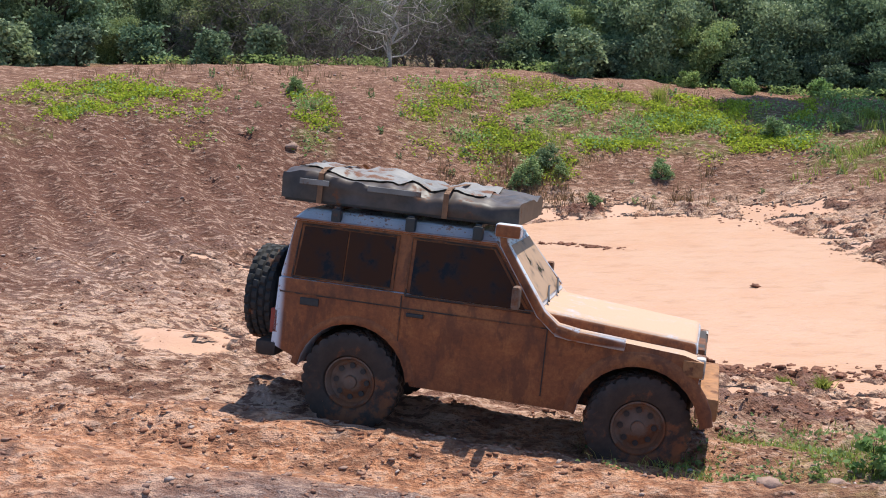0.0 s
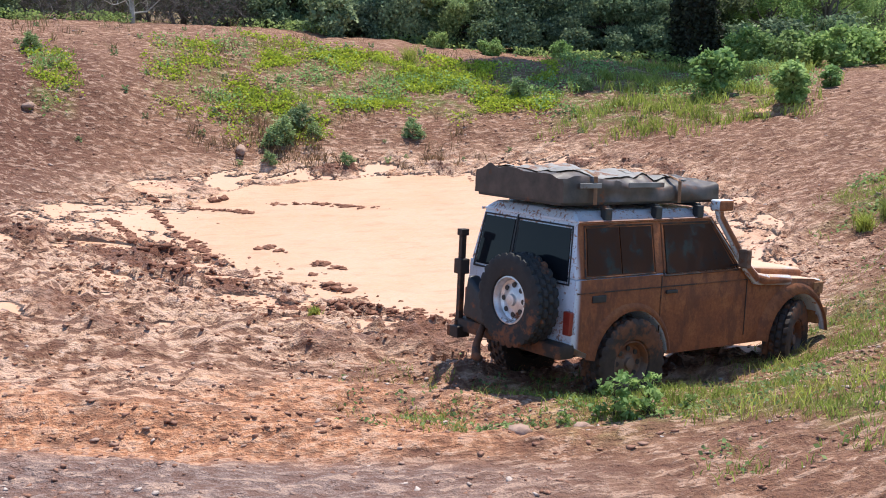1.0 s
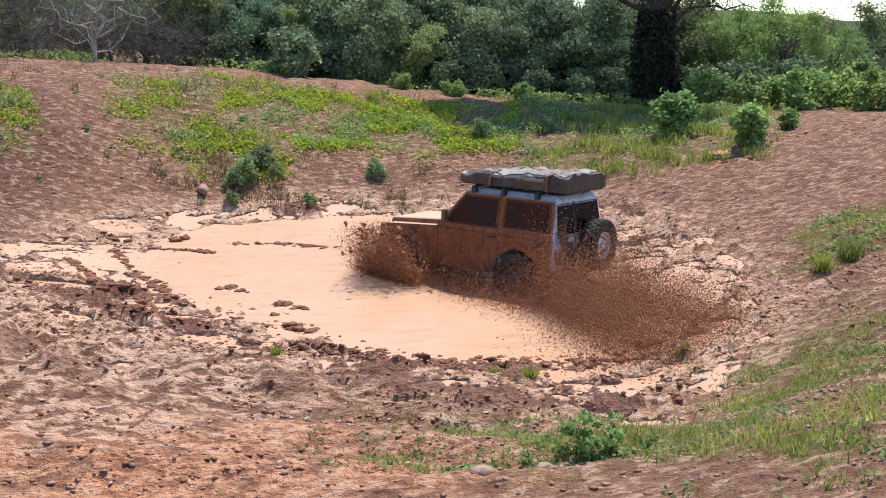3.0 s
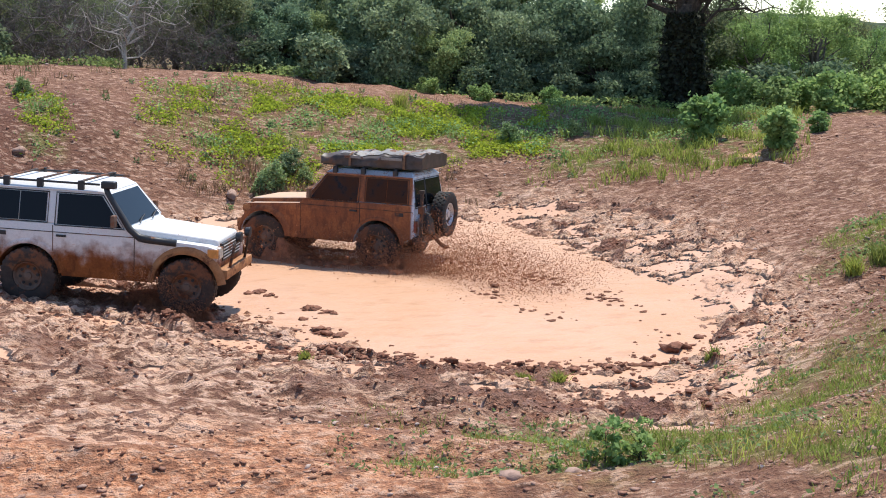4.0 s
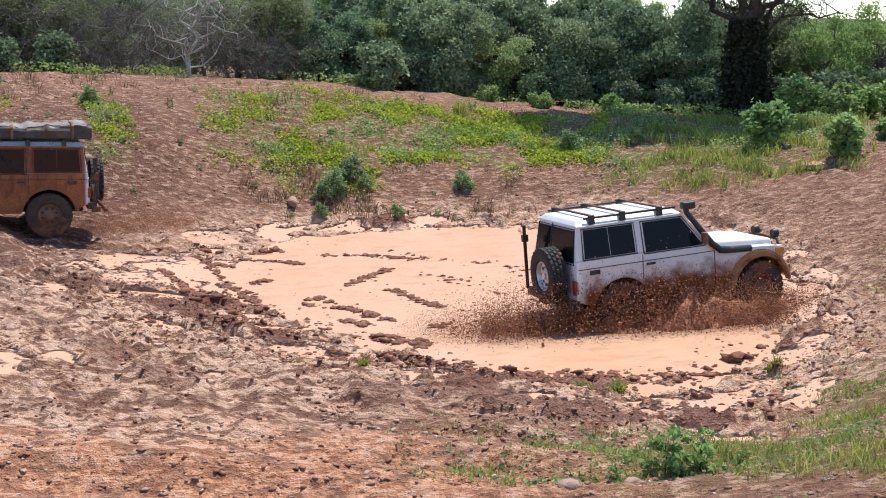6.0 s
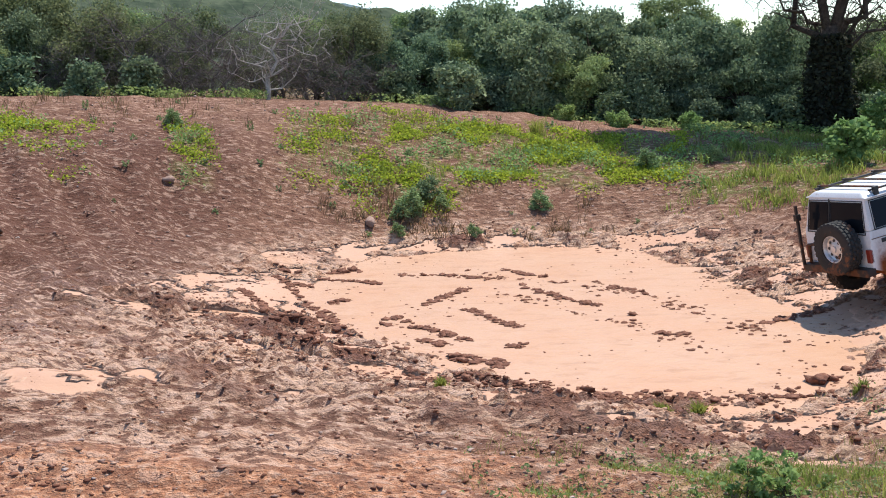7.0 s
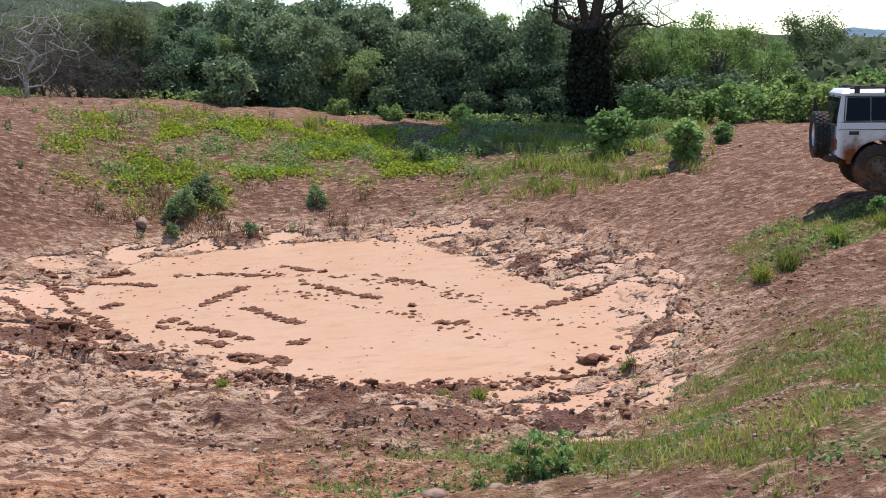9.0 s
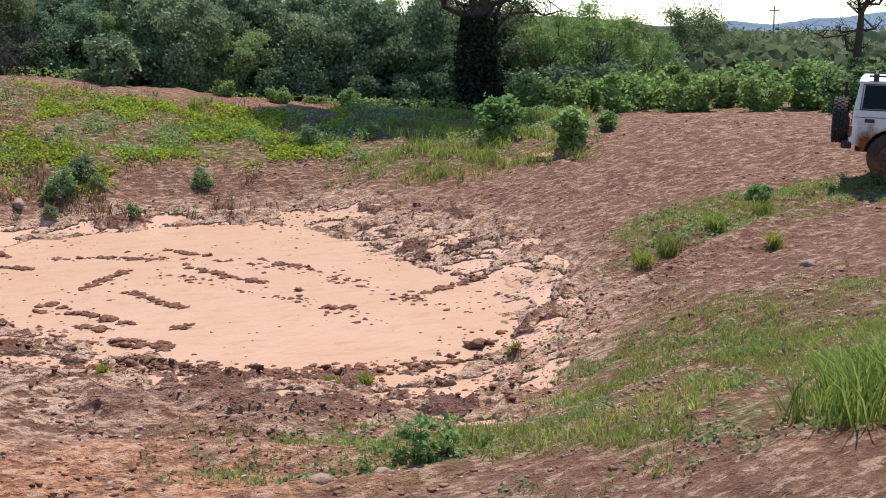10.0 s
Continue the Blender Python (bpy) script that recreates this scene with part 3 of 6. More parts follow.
def slab(bm, a, b, c, d, out, thick=0.012):
    """A thin pane with the corners a, b, c, d, raised along out."""
    out = Vector(out).normalized()
    lo = [bm.verts.new(Vector(p) - out * 0.01) for p in (a, b, c, d)]
    hi = [bm.verts.new(Vector(p) + out * thick) for p in (a, b, c, d)]
    bm.faces.new(hi)
    bm.faces.new(lo[::-1])
    for i in range(4):
        bm.faces.new((lo[i], lo[(i + 1) % 4], hi[(i + 1) % 4], hi[i]))
    bmesh.ops.recalc_face_normals(bm, faces=bm.faces)
    return bm


TYRE_R = 0.46
BELT, EAVE = 1.33, 1.88


def tyre_mesh(width=0.27):
    bm = bmesh.new()
    h = width / 2
    R = TYRE_R - 0.022
    sides = 108
    smooth_rows = [(0.22, -h * 0.3), (0.235, -h * 0.75), (0.25, -h * 0.95), (0.33, -h * 1.08), (R - 0.06, -h * 1.04)]
    tread = [(-1.06, 0.020), (-0.92, 0.024), (-0.62, 0.024), (-0.50, 0.0), (-0.40, 0.022), (-0.08, 0.022), (0.0, 0.0), (0.08, 0.022), (0.40, 0.022), (0.50, 0.0), (0.62, 0.024), (0.92, 0.024), (1.06, 0.020)]
    rows = [("s", q) for q in smooth_rows] + [("t", q) for q in tread] + [("s", (q[0], -q[1])) for q in smooth_rows[::-1]]
    rings = []
    for kind, q in rows:
        ring = []
        for k in range(sides):
            a = 2 * math.pi * k / sides
            if kind == "s":
                rad, along = q
            else:
                row, up = q
                along = row * h
                shift = 0 if abs(row) > 0.55 else 2
                shift += 2 if row > 0 else 0
                groove = (k + shift) % 4 == 0
                base = R - (0.045 if abs(row) > 1 else 0.004)
                rad = base + (0.0 if groove else up)
                a += 0.02 * math.sin(row * 4)
            ring.append(bm.verts.new((rad * math.sin(a), along, rad * math.cos(a))))
        rings.append(ring)
    for p, q in zip(rings, rings[1:] + rings[:1]):
        for k in range(sides):
            bm.faces.new((p[k], p[(k + 1) % sides], q[(k + 1) % sides], q[k]))
    bmesh.ops.recalc_face_normals(bm, faces=bm.faces)
    return bm


def rim_mesh():
    bm = bmesh.new()
    lathe(bm, [(0.222, -0.10), (0.236, 0.115), (0.222, 0.118), (0.205, 0.095), (0.195, 0.055), (0.165, 0.040), (0.10, 0.062), (0.085, 0.070), (0.06, 0.072),
               (0.055, 0.10), (0.0005, 0.105)], 32)
    bmesh.ops.recalc_face_normals(bm, faces=bm.faces)
    return bm


def hole_disc_mesh():
    bm = bmesh.new()
    bmesh.ops.create_cone(bm, cap_ends=True, segments=10, radius1=0.026, radius2=0.026, depth=0.012, matrix=Matrix.Rotation(math.pi / 2, 4, "X"))
    return bm


# solid black disc laid on the rim, standing in for a hole's dark inside
HOLE_DISC = mesh_of(hole_disc_mesh(), "rim_hole", BLACK)


def wheel_part(thing, name, at, flip, muddy, turn=None):
    tyre = part(name, tyre_mesh(), RUBBER_MUD if muddy else RUBBER, thing, "chunky off-road wheel" + (" caked in mud" if muddy else ""), angle=40)
    tyre.matrix_basis = turn if turn else pose(*at, 0, 0, 180 if flip else 0)
    part("rim", rim_mesh(), STEEL_MUD if muddy else STEEL, tyre, "steel rim", angle=35)
    for k in range(8):
        a = 2 * math.pi * k / 8
        hole = new("rim_hole", HOLE_DISC)
        hole.parent = tyre
        hole.matrix_basis = Matrix.Translation((0.145 * math.sin(a), 0.054, 0.145 * math.cos(a)))
    return tyre


def side_point(x_at, u, s):
    """A point on the cabin's flank: u from the belt line (0) to the eaves (1); s = +1 left, -1 right."""
    return Vector((x_at, s * (0.805 - 0.105 * u), BELT + (EAVE - BELT) * u))


def arch(cx, cz, r, a0, a1, n=9):
    return [(cx + r * math.cos(radians(a0 + (a1 - a0) * i / n)), cz + r * math.sin(radians(a0 + (a1 - a0) * i / n))) for i in range(n + 1)]


def make_truck(name, label, muddy):
    paint = BODY_MUDDY if muddy else BODY_WHITE
    pane = GLASS_MUDDY if muddy else GLASS_DARK
    thing = tagged(new(name), label, "off-road vehicle", "trucks in the mud")
    # lower body
    bm = bmesh.new()
    rear, front = arch(-1.31, 0.47, 0.53, 172, 8), arch(1.27, 0.47, 0.55, 172, 15)
    loop = [(-2.11, 0.70), (-1.87, 0.60)] + rear + [(-0.76, 0.50), (0.70, 0.50)] + front + [(1.74, 0.72), (1.75, 1.10), (1.60, 1.14), (0.45, 1.22), (0.33, BELT), (-2.08, BELT)]
    prism(bm, loop, -0.81, 0.81)
    part("body", tidy(bm, 0.022, 2, 50), paint, thing, "mud-caked lower body" if muddy else "white lower body streaked with mud", angle=40)
    bm = bmesh.new()
    for x0, x1, y0, y1, z0, z1 in ((-2.0, 1.7, -0.52, 0.52, 0.50, 0.78), (-1.39, -1.23, -0.72, 0.72, 0.40, 0.54), (1.19, 1.35, -0.72, 0.72, 0.40, 0.54)):
        b2 = box(x0, x1, y0, y1, z0, z1, 0.03, 1)
        tmp = bpy.data.meshes.new("tmp")
        b2.to_mesh(tmp)
        b2.free()
        bm.from_mesh(tmp)
        bpy.data.meshes.remove(tmp)
    part("chassis", bm, BLACK_MUD, thing, "dark muddy frame and axles")
    # cabin
    c = [(-2.08, -0.805, BELT), (0.33, -0.805, BELT), (0.33, 0.805, BELT), (-2.08, 0.805, BELT),
         (-2.0, -0.70, EAVE), (-0.10, -0.70, EAVE), (-0.10, 0.70, EAVE), (-2.0, 0.70, EAVE)]
    part("cabin", hull(c, 0.035, 3), paint, thing, "upright cabin with pillars", angle=50)
    r = [(-2.03, -0.725, EAVE - 0.015), (-0.07, -0.70, EAVE - 0.015), (-0.07, 0.70, EAVE - 0.015), (-2.03, 0.725, EAVE - 0.015),
         (-1.95, -0.58, 1.965), (-0.22, -0.58, 1.965), (-0.22, 0.58, 1.965), (-1.95, 0.58, 1.965)]
    part("roof", hull(r, 0.03, 3), paint, thing, "dull bluish-white roof under mud splashes" if muddy else "white roof panel", angle=50)
    for s in (-1, 1):
        bm = bmesh.new()
        tube(bm, [(-2.02, s * 0.725, EAVE - 0.01), (-0.12, s * 0.71, EAVE - 0.01), (0.30, s * 0.80, BELT + 0.04)], 0.014, 6)
        part("rain_gutter", bm, paint, thing)
    # bonnet, wings and nose
    h = [(0.30, -0.66, 1.05), (1.72, -0.60, 1.00), (1.72, 0.60, 1.00), (0.30, 0.66, 1.05), (0.28, -0.64, 1.335), (1.70, -0.57, 1.225), (1.70, 0.57, 1.225), (0.28, 0.64, 1.335)]
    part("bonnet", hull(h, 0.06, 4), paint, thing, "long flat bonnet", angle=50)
    bm = box(1.70, 1.765, -0.50, 0.50, 0.86, 1.15, 0.01)
    part("grille", bm, BLACK_MUD if muddy else BLACK, thing, "dark slotted grille")
    for k in range(5):
        part("grille_bar", box(1.762, 1.778, -0.48, 0.48, 0.90 + 0.05 * k, 0.915 + 0.05 * k, 0.003, 1), BLACK_MUD if muddy else STEEL, thing)
    for s in (-1, 1):
        lamp = part("headlight", box(1.70, 1.785, s * 0.66 - 0.115, s * 0.66 + 0.115, 0.94, 1.12, 0.02), LAMP_CLEAR, thing, "square headlight")
        part("indicator", box(1.60, 1.77, s * 0.795 - 0.03, s * 0.795 + 0.03, 0.96, 1.10, 0.012), FLARE_MUD if muddy else AMBER, thing, "mud-coated corner lens" if muddy else "amber corner lens")
        part("tail_light", box(-2.135, -2.06, s * 0.76 - 0.05, s * 0.76 + 0.05, 0.80, 1.03, 0.012), LAMP_RED, thing, "dark red tail lens")
        # arches
        bm = bmesh.new()
        lo, hi = arch(1.27, 0.47, 0.535, 176, 8, 14), arch(1.27, 0.47, 0.66, 176, 8, 14)
        lo_v, hi_v, out_v = [], [], []
        for (x0, z0), (x1, z1) in zip(lo, hi):
            out_v.append(bm.verts.new((x0, s * 0.905, z0 + 0.0)))
            hi_v.append(bm.verts.new((x1 * 0.98 + 0.025, s * 0.80, min(z1, 1.135))))
            lo_v.append(bm.verts.new((x0, s * 0.79, z0)))
        for i in range(len(lo_v) - 1):
            bm.faces.new((out_v[i], out_v[i + 1], hi_v[i + 1], hi_v[i]))
            bm.faces.new((lo_v[i], lo_v[i + 1], out_v[i + 1], out_v[i]))
        part("wheel_arch_flare", tidy(bm), FLARE_MUD if not muddy else paint, thing, "rounded front wing flare coated in mud", smooth=True)
        bm = bmesh.new()
        lo, hi = arch(-1.31, 0.47, 0.525, 172, 8, 14), arch(-1.31, 0.47, 0.60, 172, 8, 14)
        lo_v, hi_v, out_v = [], [], []
        for (x0, z0), (x1, z1) in zip(lo, hi):
            out_v.append(bm.verts.new((x0, s * 0.86, z0)))
            hi_v.append(bm.verts.new((x1, s * 0.808, z1)))
            lo_v.append(bm.verts.new((x0, s * 0.79, z0)))
        for i in range(len(lo_v) - 1):
            bm.faces.new((out_v[i], out_v[i + 1], hi_v[i + 1], hi_v[i]))
            bm.faces.new((lo_v[i], lo_v[i + 1], out_v[i + 1], out_v[i]))
        part("rear_arch_lip", tidy(bm), paint, thing, smooth=True)
        # flank windows
        up = Vector((0, s * 0.98, 0.19))
        bm = bmesh.new()
        lo_u, hi_u = 0.06, 0.87
        slab(bm, side_point(-1.93, lo_u, s), side_point(-1.48, lo_u, s), side_point(-1.48, hi_u, s), side_point(-1.90, hi_u, s), up)
        part("rear_side_window", bm, pane, thing, "dark side pane")
        bm = bmesh.new()
        slab(bm, side_point(-1.465, lo_u, s), side_point(-1.03, lo_u, s), side_point(-1.03, hi_u, s), side_point(-1.465, hi_u, s), up)
        part("rear_side_window", bm, pane, thing, "dark side pane")
        bm = bmesh.new()
        slab(bm, side_point(-0.84, lo_u - 0.06, s), side_point(0.21, lo_u - 0.06, s), side_point(-0.14, hi_u, s), side_point(-0.84, hi_u, s), up)
        part("door_window", bm, pane, thing, "dark door pane")
        bm = bmesh.new()
        for pts in ([(-1.96, lo_u - 0.03), (-1.00, lo_u - 0.03), (-1.00, hi_u + 0.03), (-1.93, hi_u + 0.03)], [(-0.88, lo_u - 0.09), (0.26, lo_u - 0.09), (-0.12, hi_u + 0.03), (-0.88, hi_u + 0.03)]):
            ring = [side_point(a, b, s) + up * 0.004 for a, b in pts]
            tube(bm, ring + [ring[0]], 0.011, 5, False)
        part("window_seal", bm, BLACK_MUD if muddy else BLACK, thing, "black rubber window seal")
        # door seams and handle
        bm = bmesh.new()
        tube(bm, [(-0.91, s * 0.812, 0.60), (-0.91, s * 0.812, BELT - 0.02)], 0.007, 4)
        tube(bm, [(0.42, s * 0.812, 0.60), (0.42, s * 0.812, 1.20)], 0.007, 4)
        tube(bm, [(-2.06, s * 0.812, 1.20), (0.42, s * 0.812, 1.20)], 0.008, 4)
        part("door_seam", bm, BLACK_MUD, thing)
        part("door_handle", box(-0.85, -0.69, s * 0.825 - 0.015, s * 0.825 + 0.015, 1.13, 1.165, 0.008), BLACK, thing, "black door handle")
        part("side_vent", box(-1.86, -1.68, s * 0.812 - 0.012, s * 0.812 + 0.012, 1.10, 1.17, 0.008), BLACK, thing, "small black flank vent")
        # mirror
        bm = tube(bmesh.new(), [(0.14, s * 0.79, 1.36), (0.15, s * 0.95, 1.40)], 0.012, 6)
        arm = part("mirror", bm, BLACK, thing, "door mirror on a black arm")
        part("mirror_head", box(0.11, 0.18, s * 0.98 - 0.065, s * 0.98 + 0.065, 1.36, 1.56, 0.025), STEEL_MUD, arm)
    # windscreen
    bm = bmesh.new()
    a, b = Vector((0.33, 0, BELT)), Vector((-0.10, 0, EAVE))
    p = lambda u, y: a.lerp(b, u) + Vector((0, y, 0))
    slab(bm, p(0.07, -0.70), p(0.07, 0.70), p(0.90, 0.62), p(0.90, -0.62), (0.79, 0, 0.61))
    part("windscreen", bm, GLASS_SCREEN if muddy else GLASS_DARK, thing, "mud-splashed windscreen with its pale reflection painted in" if muddy else "dark windscreen")
    for y in (-0.35, 0.25):
        bm = tube(bmesh.new(), [p(0.03, y) + Vector((0.03, 0, 0.02)), p(0.12, y + 0.2) + Vector((0.03, 0, 0.02)), p(0.18, y + 0.42) + Vector((0.025, 0, 0.015))], 0.010, 5)
        part("wiper", bm, BLACK, thing, "black wiper")
    # rear doors: a narrow left leaf and a wide right one
    a, b = Vector((-2.08, 0, BELT)), Vector((-2.0, 0, EAVE))
    q = lambda u, y: a.lerp(b, u) + Vector((0, y, 0))
    for y0, y1 in ((0.70, 0.20), (0.12, -0.69)):
        bm = bmesh.new()
        slab(bm, q(-0.05, y0), q(-0.05, y1), q(0.86, y1 * 0.92), q(0.86, y0 * 0.92), (-0.99, 0, 0.14))
        part("rear_window", bm, GLASS_DARK, thing, "dark rear door pane")
        bm = bmesh.new()
        ring = [q(-0.10, y0 + 0.03 * (1 if y0 > 0.5 else 0.5)), q(-0.10, y1 - 0.03 * (1 if y1 < 0 else 0.5)), q(0.90, y1 * 0.92 - 0.02), q(0.90, y0 * 0.92 + 0.02)]
        tube(bm, [v + Vector((-0.006, 0, 0)) for v in ring + [ring[0]]], 0.011, 5, False)
        part("window_seal", bm, BLACK, thing)
    bm = tube(bmesh.new(), [(-2.118, 0.16, 0.74), (-2.095, 0.16, 1.30), (-2.012, 0.15, 1.86)], 0.009, 4)
    part("rear_door_seam", bm, BLACK, thing)
    part("rear_door_handle", box(-2.135, -2.09, 0.24, 0.40, 1.16, 1.20, 0.01), STEEL, thing, "chrome rear handle")
    part("rear_bumper", box(-2.26, -2.06, -0.82, 0.82, 0.58, 0.72, 0.03), BLACK_MUD, thing, "dark steel rear bumper", angle=40)
    # spare wheel on its swing arm
    spare = wheel_part(thing, "spare_wheel", None, False, False, pose(-2.32, -0.26, 1.08, 0, 0, 90))
    bm = bmesh.new()
    tube(bm, [(-2.18, 0.66, 0.70), (-2.18, 0.66, 1.05), (-2.19, 0.2, 1.10), (-2.20, -0.26, 1.08)], 0.03, 8)
    tube(bm, [(-2.18, 0.60, 0.72), (-2.19, -0.3, 0.76), (-2.20, -0.26, 1.08)], 0.025, 8)
    part("spare_carrier", bm, BLACK_MUD, thing, "dark tubular swing-out spare carrier", smooth=True)
    if muddy:
        bm = box(-2.26, -2.20, 0.735, 0.79, 0.62, 1.62, 0.006)
        jack = part("lifting_jack", bm, BLACK_MUD, thing, "tall rack jack standing on the rear bumper")
        part("jack_head", box(-2.29, -2.17, 0.70, 0.82, 1.18, 1.34, 0.015), BLACK_MUD, jack)
        part("jack_foot", box(-2.33, -2.16, 0.66, 0.84, 0.52, 0.64, 0.015), BLACK_MUD, jack)
        part("jack_tip", box(-2.28, -2.18, 0.72, 0.80, 1.58, 1.65, 0.01), BLACK_MUD, jack)
        bm = hull([(-2.33, 0.22, 0.72), (-2.16, 0.22, 0.72), (-2.16, 0.60, 0.78), (-2.33, 0.60, 0.78), (-2.31, 0.28, 1.02), (-2.15, 0.28, 1.02), (-2.15, 0.56, 1.20), (-2.31, 0.56, 1.20)], 0.04, 3)
        part("canvas_bag", bm, BLACK, thing, "black bag hung on the rear door", angle=50)
        bm = tube(bmesh.new(), [(-2.27, 0.30, 0.74), (-2.42, 0.22, 0.55), (-2.50, 0.12, 0.46), (-2.53, 0.02, 0.46)], [0.035, 0.04, 0.05, 0.035], 8)
        part("tow_bar", bm, BLACK_MUD, thing, "mud-coated tow bar", smooth=True)
    else:
        jack = part("lifting_jack", box(-2.30, -2.25, 0.72, 0.76, 0.70, 1.78, 0.006), BLACK_MUD, thing, "rack jack standing on the rear bumper")
        part("jack_head", box(-2.32, -2.22, 0.70, 0.79, 1.50, 1.62, 0.012), BLACK_MUD, jack)
    # nose: bumper or bull bar
    if muddy:
        part("front_bumper", box(1.74, 1.93, -0.80, 0.80, 0.60, 0.80, 0.03), FLARE_MUD, thing, "mud-coated steel front bumper", angle=40)
    else:
        part("front_bumper", box(1.74, 1.92, -0.78, 0.78, 0.62, 0.78, 0.03), FLARE_MUD, thing, "muddy steel front bumper", angle=40)
        for s in (-1, 1):
            bm = tube(bmesh.new(), [(1.86, s * 0.45, 0.72), (1.92, s * 0.45, 1.05), (1.93, s * 0.40, 1.16), (1.93, 0, 1.18)], 0.024, 8)
            part("bull_bar", bm, BLACK_MUD, thing, "dark bull bar tube", smooth=True)
            bm = bmesh.new()
            bmesh.ops.create_cone(bm, cap_ends=True, segments=16, radius1=0.09, radius2=0.07, depth=0.09, matrix=pose(1.96, s * 0.28, 1.24, 0, -90, 0))
            part("spot_lamp", tidy(bm, 0.01), BLACK, thing, "round black spot lamp", angle=40)
    # snorkel on the right wing and pillar
    bm = bmesh.new()
    tube(bm, [(1.10, -0.83, 1.16), (0.62, -0.84, 1.19), (0.50, -0.845, 1.21)], [0.055, 0.06, 0.06], 10)
    part("snorkel_base", bm, paint if muddy else BLACK, thing, "snorkel body along the wing", smooth=True)
    bm = bmesh.new()
    tube(bm, [(0.70, -0.84, 1.19), (0.50, -0.845, 1.22), (0.36, -0.845, 1.33), (0.12, -0.80, 1.66), (-0.04, -0.765, 1.88), (-0.06, -0.76, 1.96)], [0.055, 0.058, 0.054, 0.048, 0.045, 0.046], 10)
    pipe = part("snorkel", bm, paint if muddy else BLACK, thing, "snorkel pipe along the windscreen pillar", smooth=True)
    part("snorkel_head", box(-0.13, 0.10, -0.83, -0.69, 1.94, 2.06, 0.03, 3), paint if muddy else BLACK, pipe, angle=50)
    # what the roof carries
    if muddy:
        for x in (-1.62, -0.92, -0.30):
            part("roof_bar", box(x - 0.03, x + 0.03, -0.70, 0.70, 1.985, 2.02, 0.01), BLACK, thing, "black roof bar")
            for s in (-1, 1):
                part("bar_foot", box(x - 0.045, x + 0.045, s * 0.69 - 0.04, s * 0.69 + 0.04, 1.87, 2.0, 0.015), BLACK, thing)
    else:
        for x in (-1.72, -1.17, -0.50):
            part("roof_bar", box(x - 0.025, x + 0.025, -0.66, 0.66, 2.005, 2.035, 0.01), BLACK_MUD, thing, "dark grey roof bar")
        for s in (-1, 1):
            part("roof_rail", box(-1.85, -0.20, s * 0.665 - 0.02, s * 0.665 + 0.02, 1.965, 2.0, 0.01), BLACK, thing, "black rail along the roof edge")
            for x in (-1.72, -1.17, -0.50):
                part("bar_foot", box(x - 0.05, x + 0.05, s * 0.68 - 0.03, s * 0.68 + 0.03, 1.88, 2.03, 0.012), BLACK, thing)
    wheels = []
    for x, s in ((-1.31, 1), (-1.31, -1), (1.27, 1), (1.27, -1)):
        wheels.append((wheel_part(thing, "wheel", (x, s * 0.735, TYRE_R), s < 0, True), x, s))
    return thing, wheels


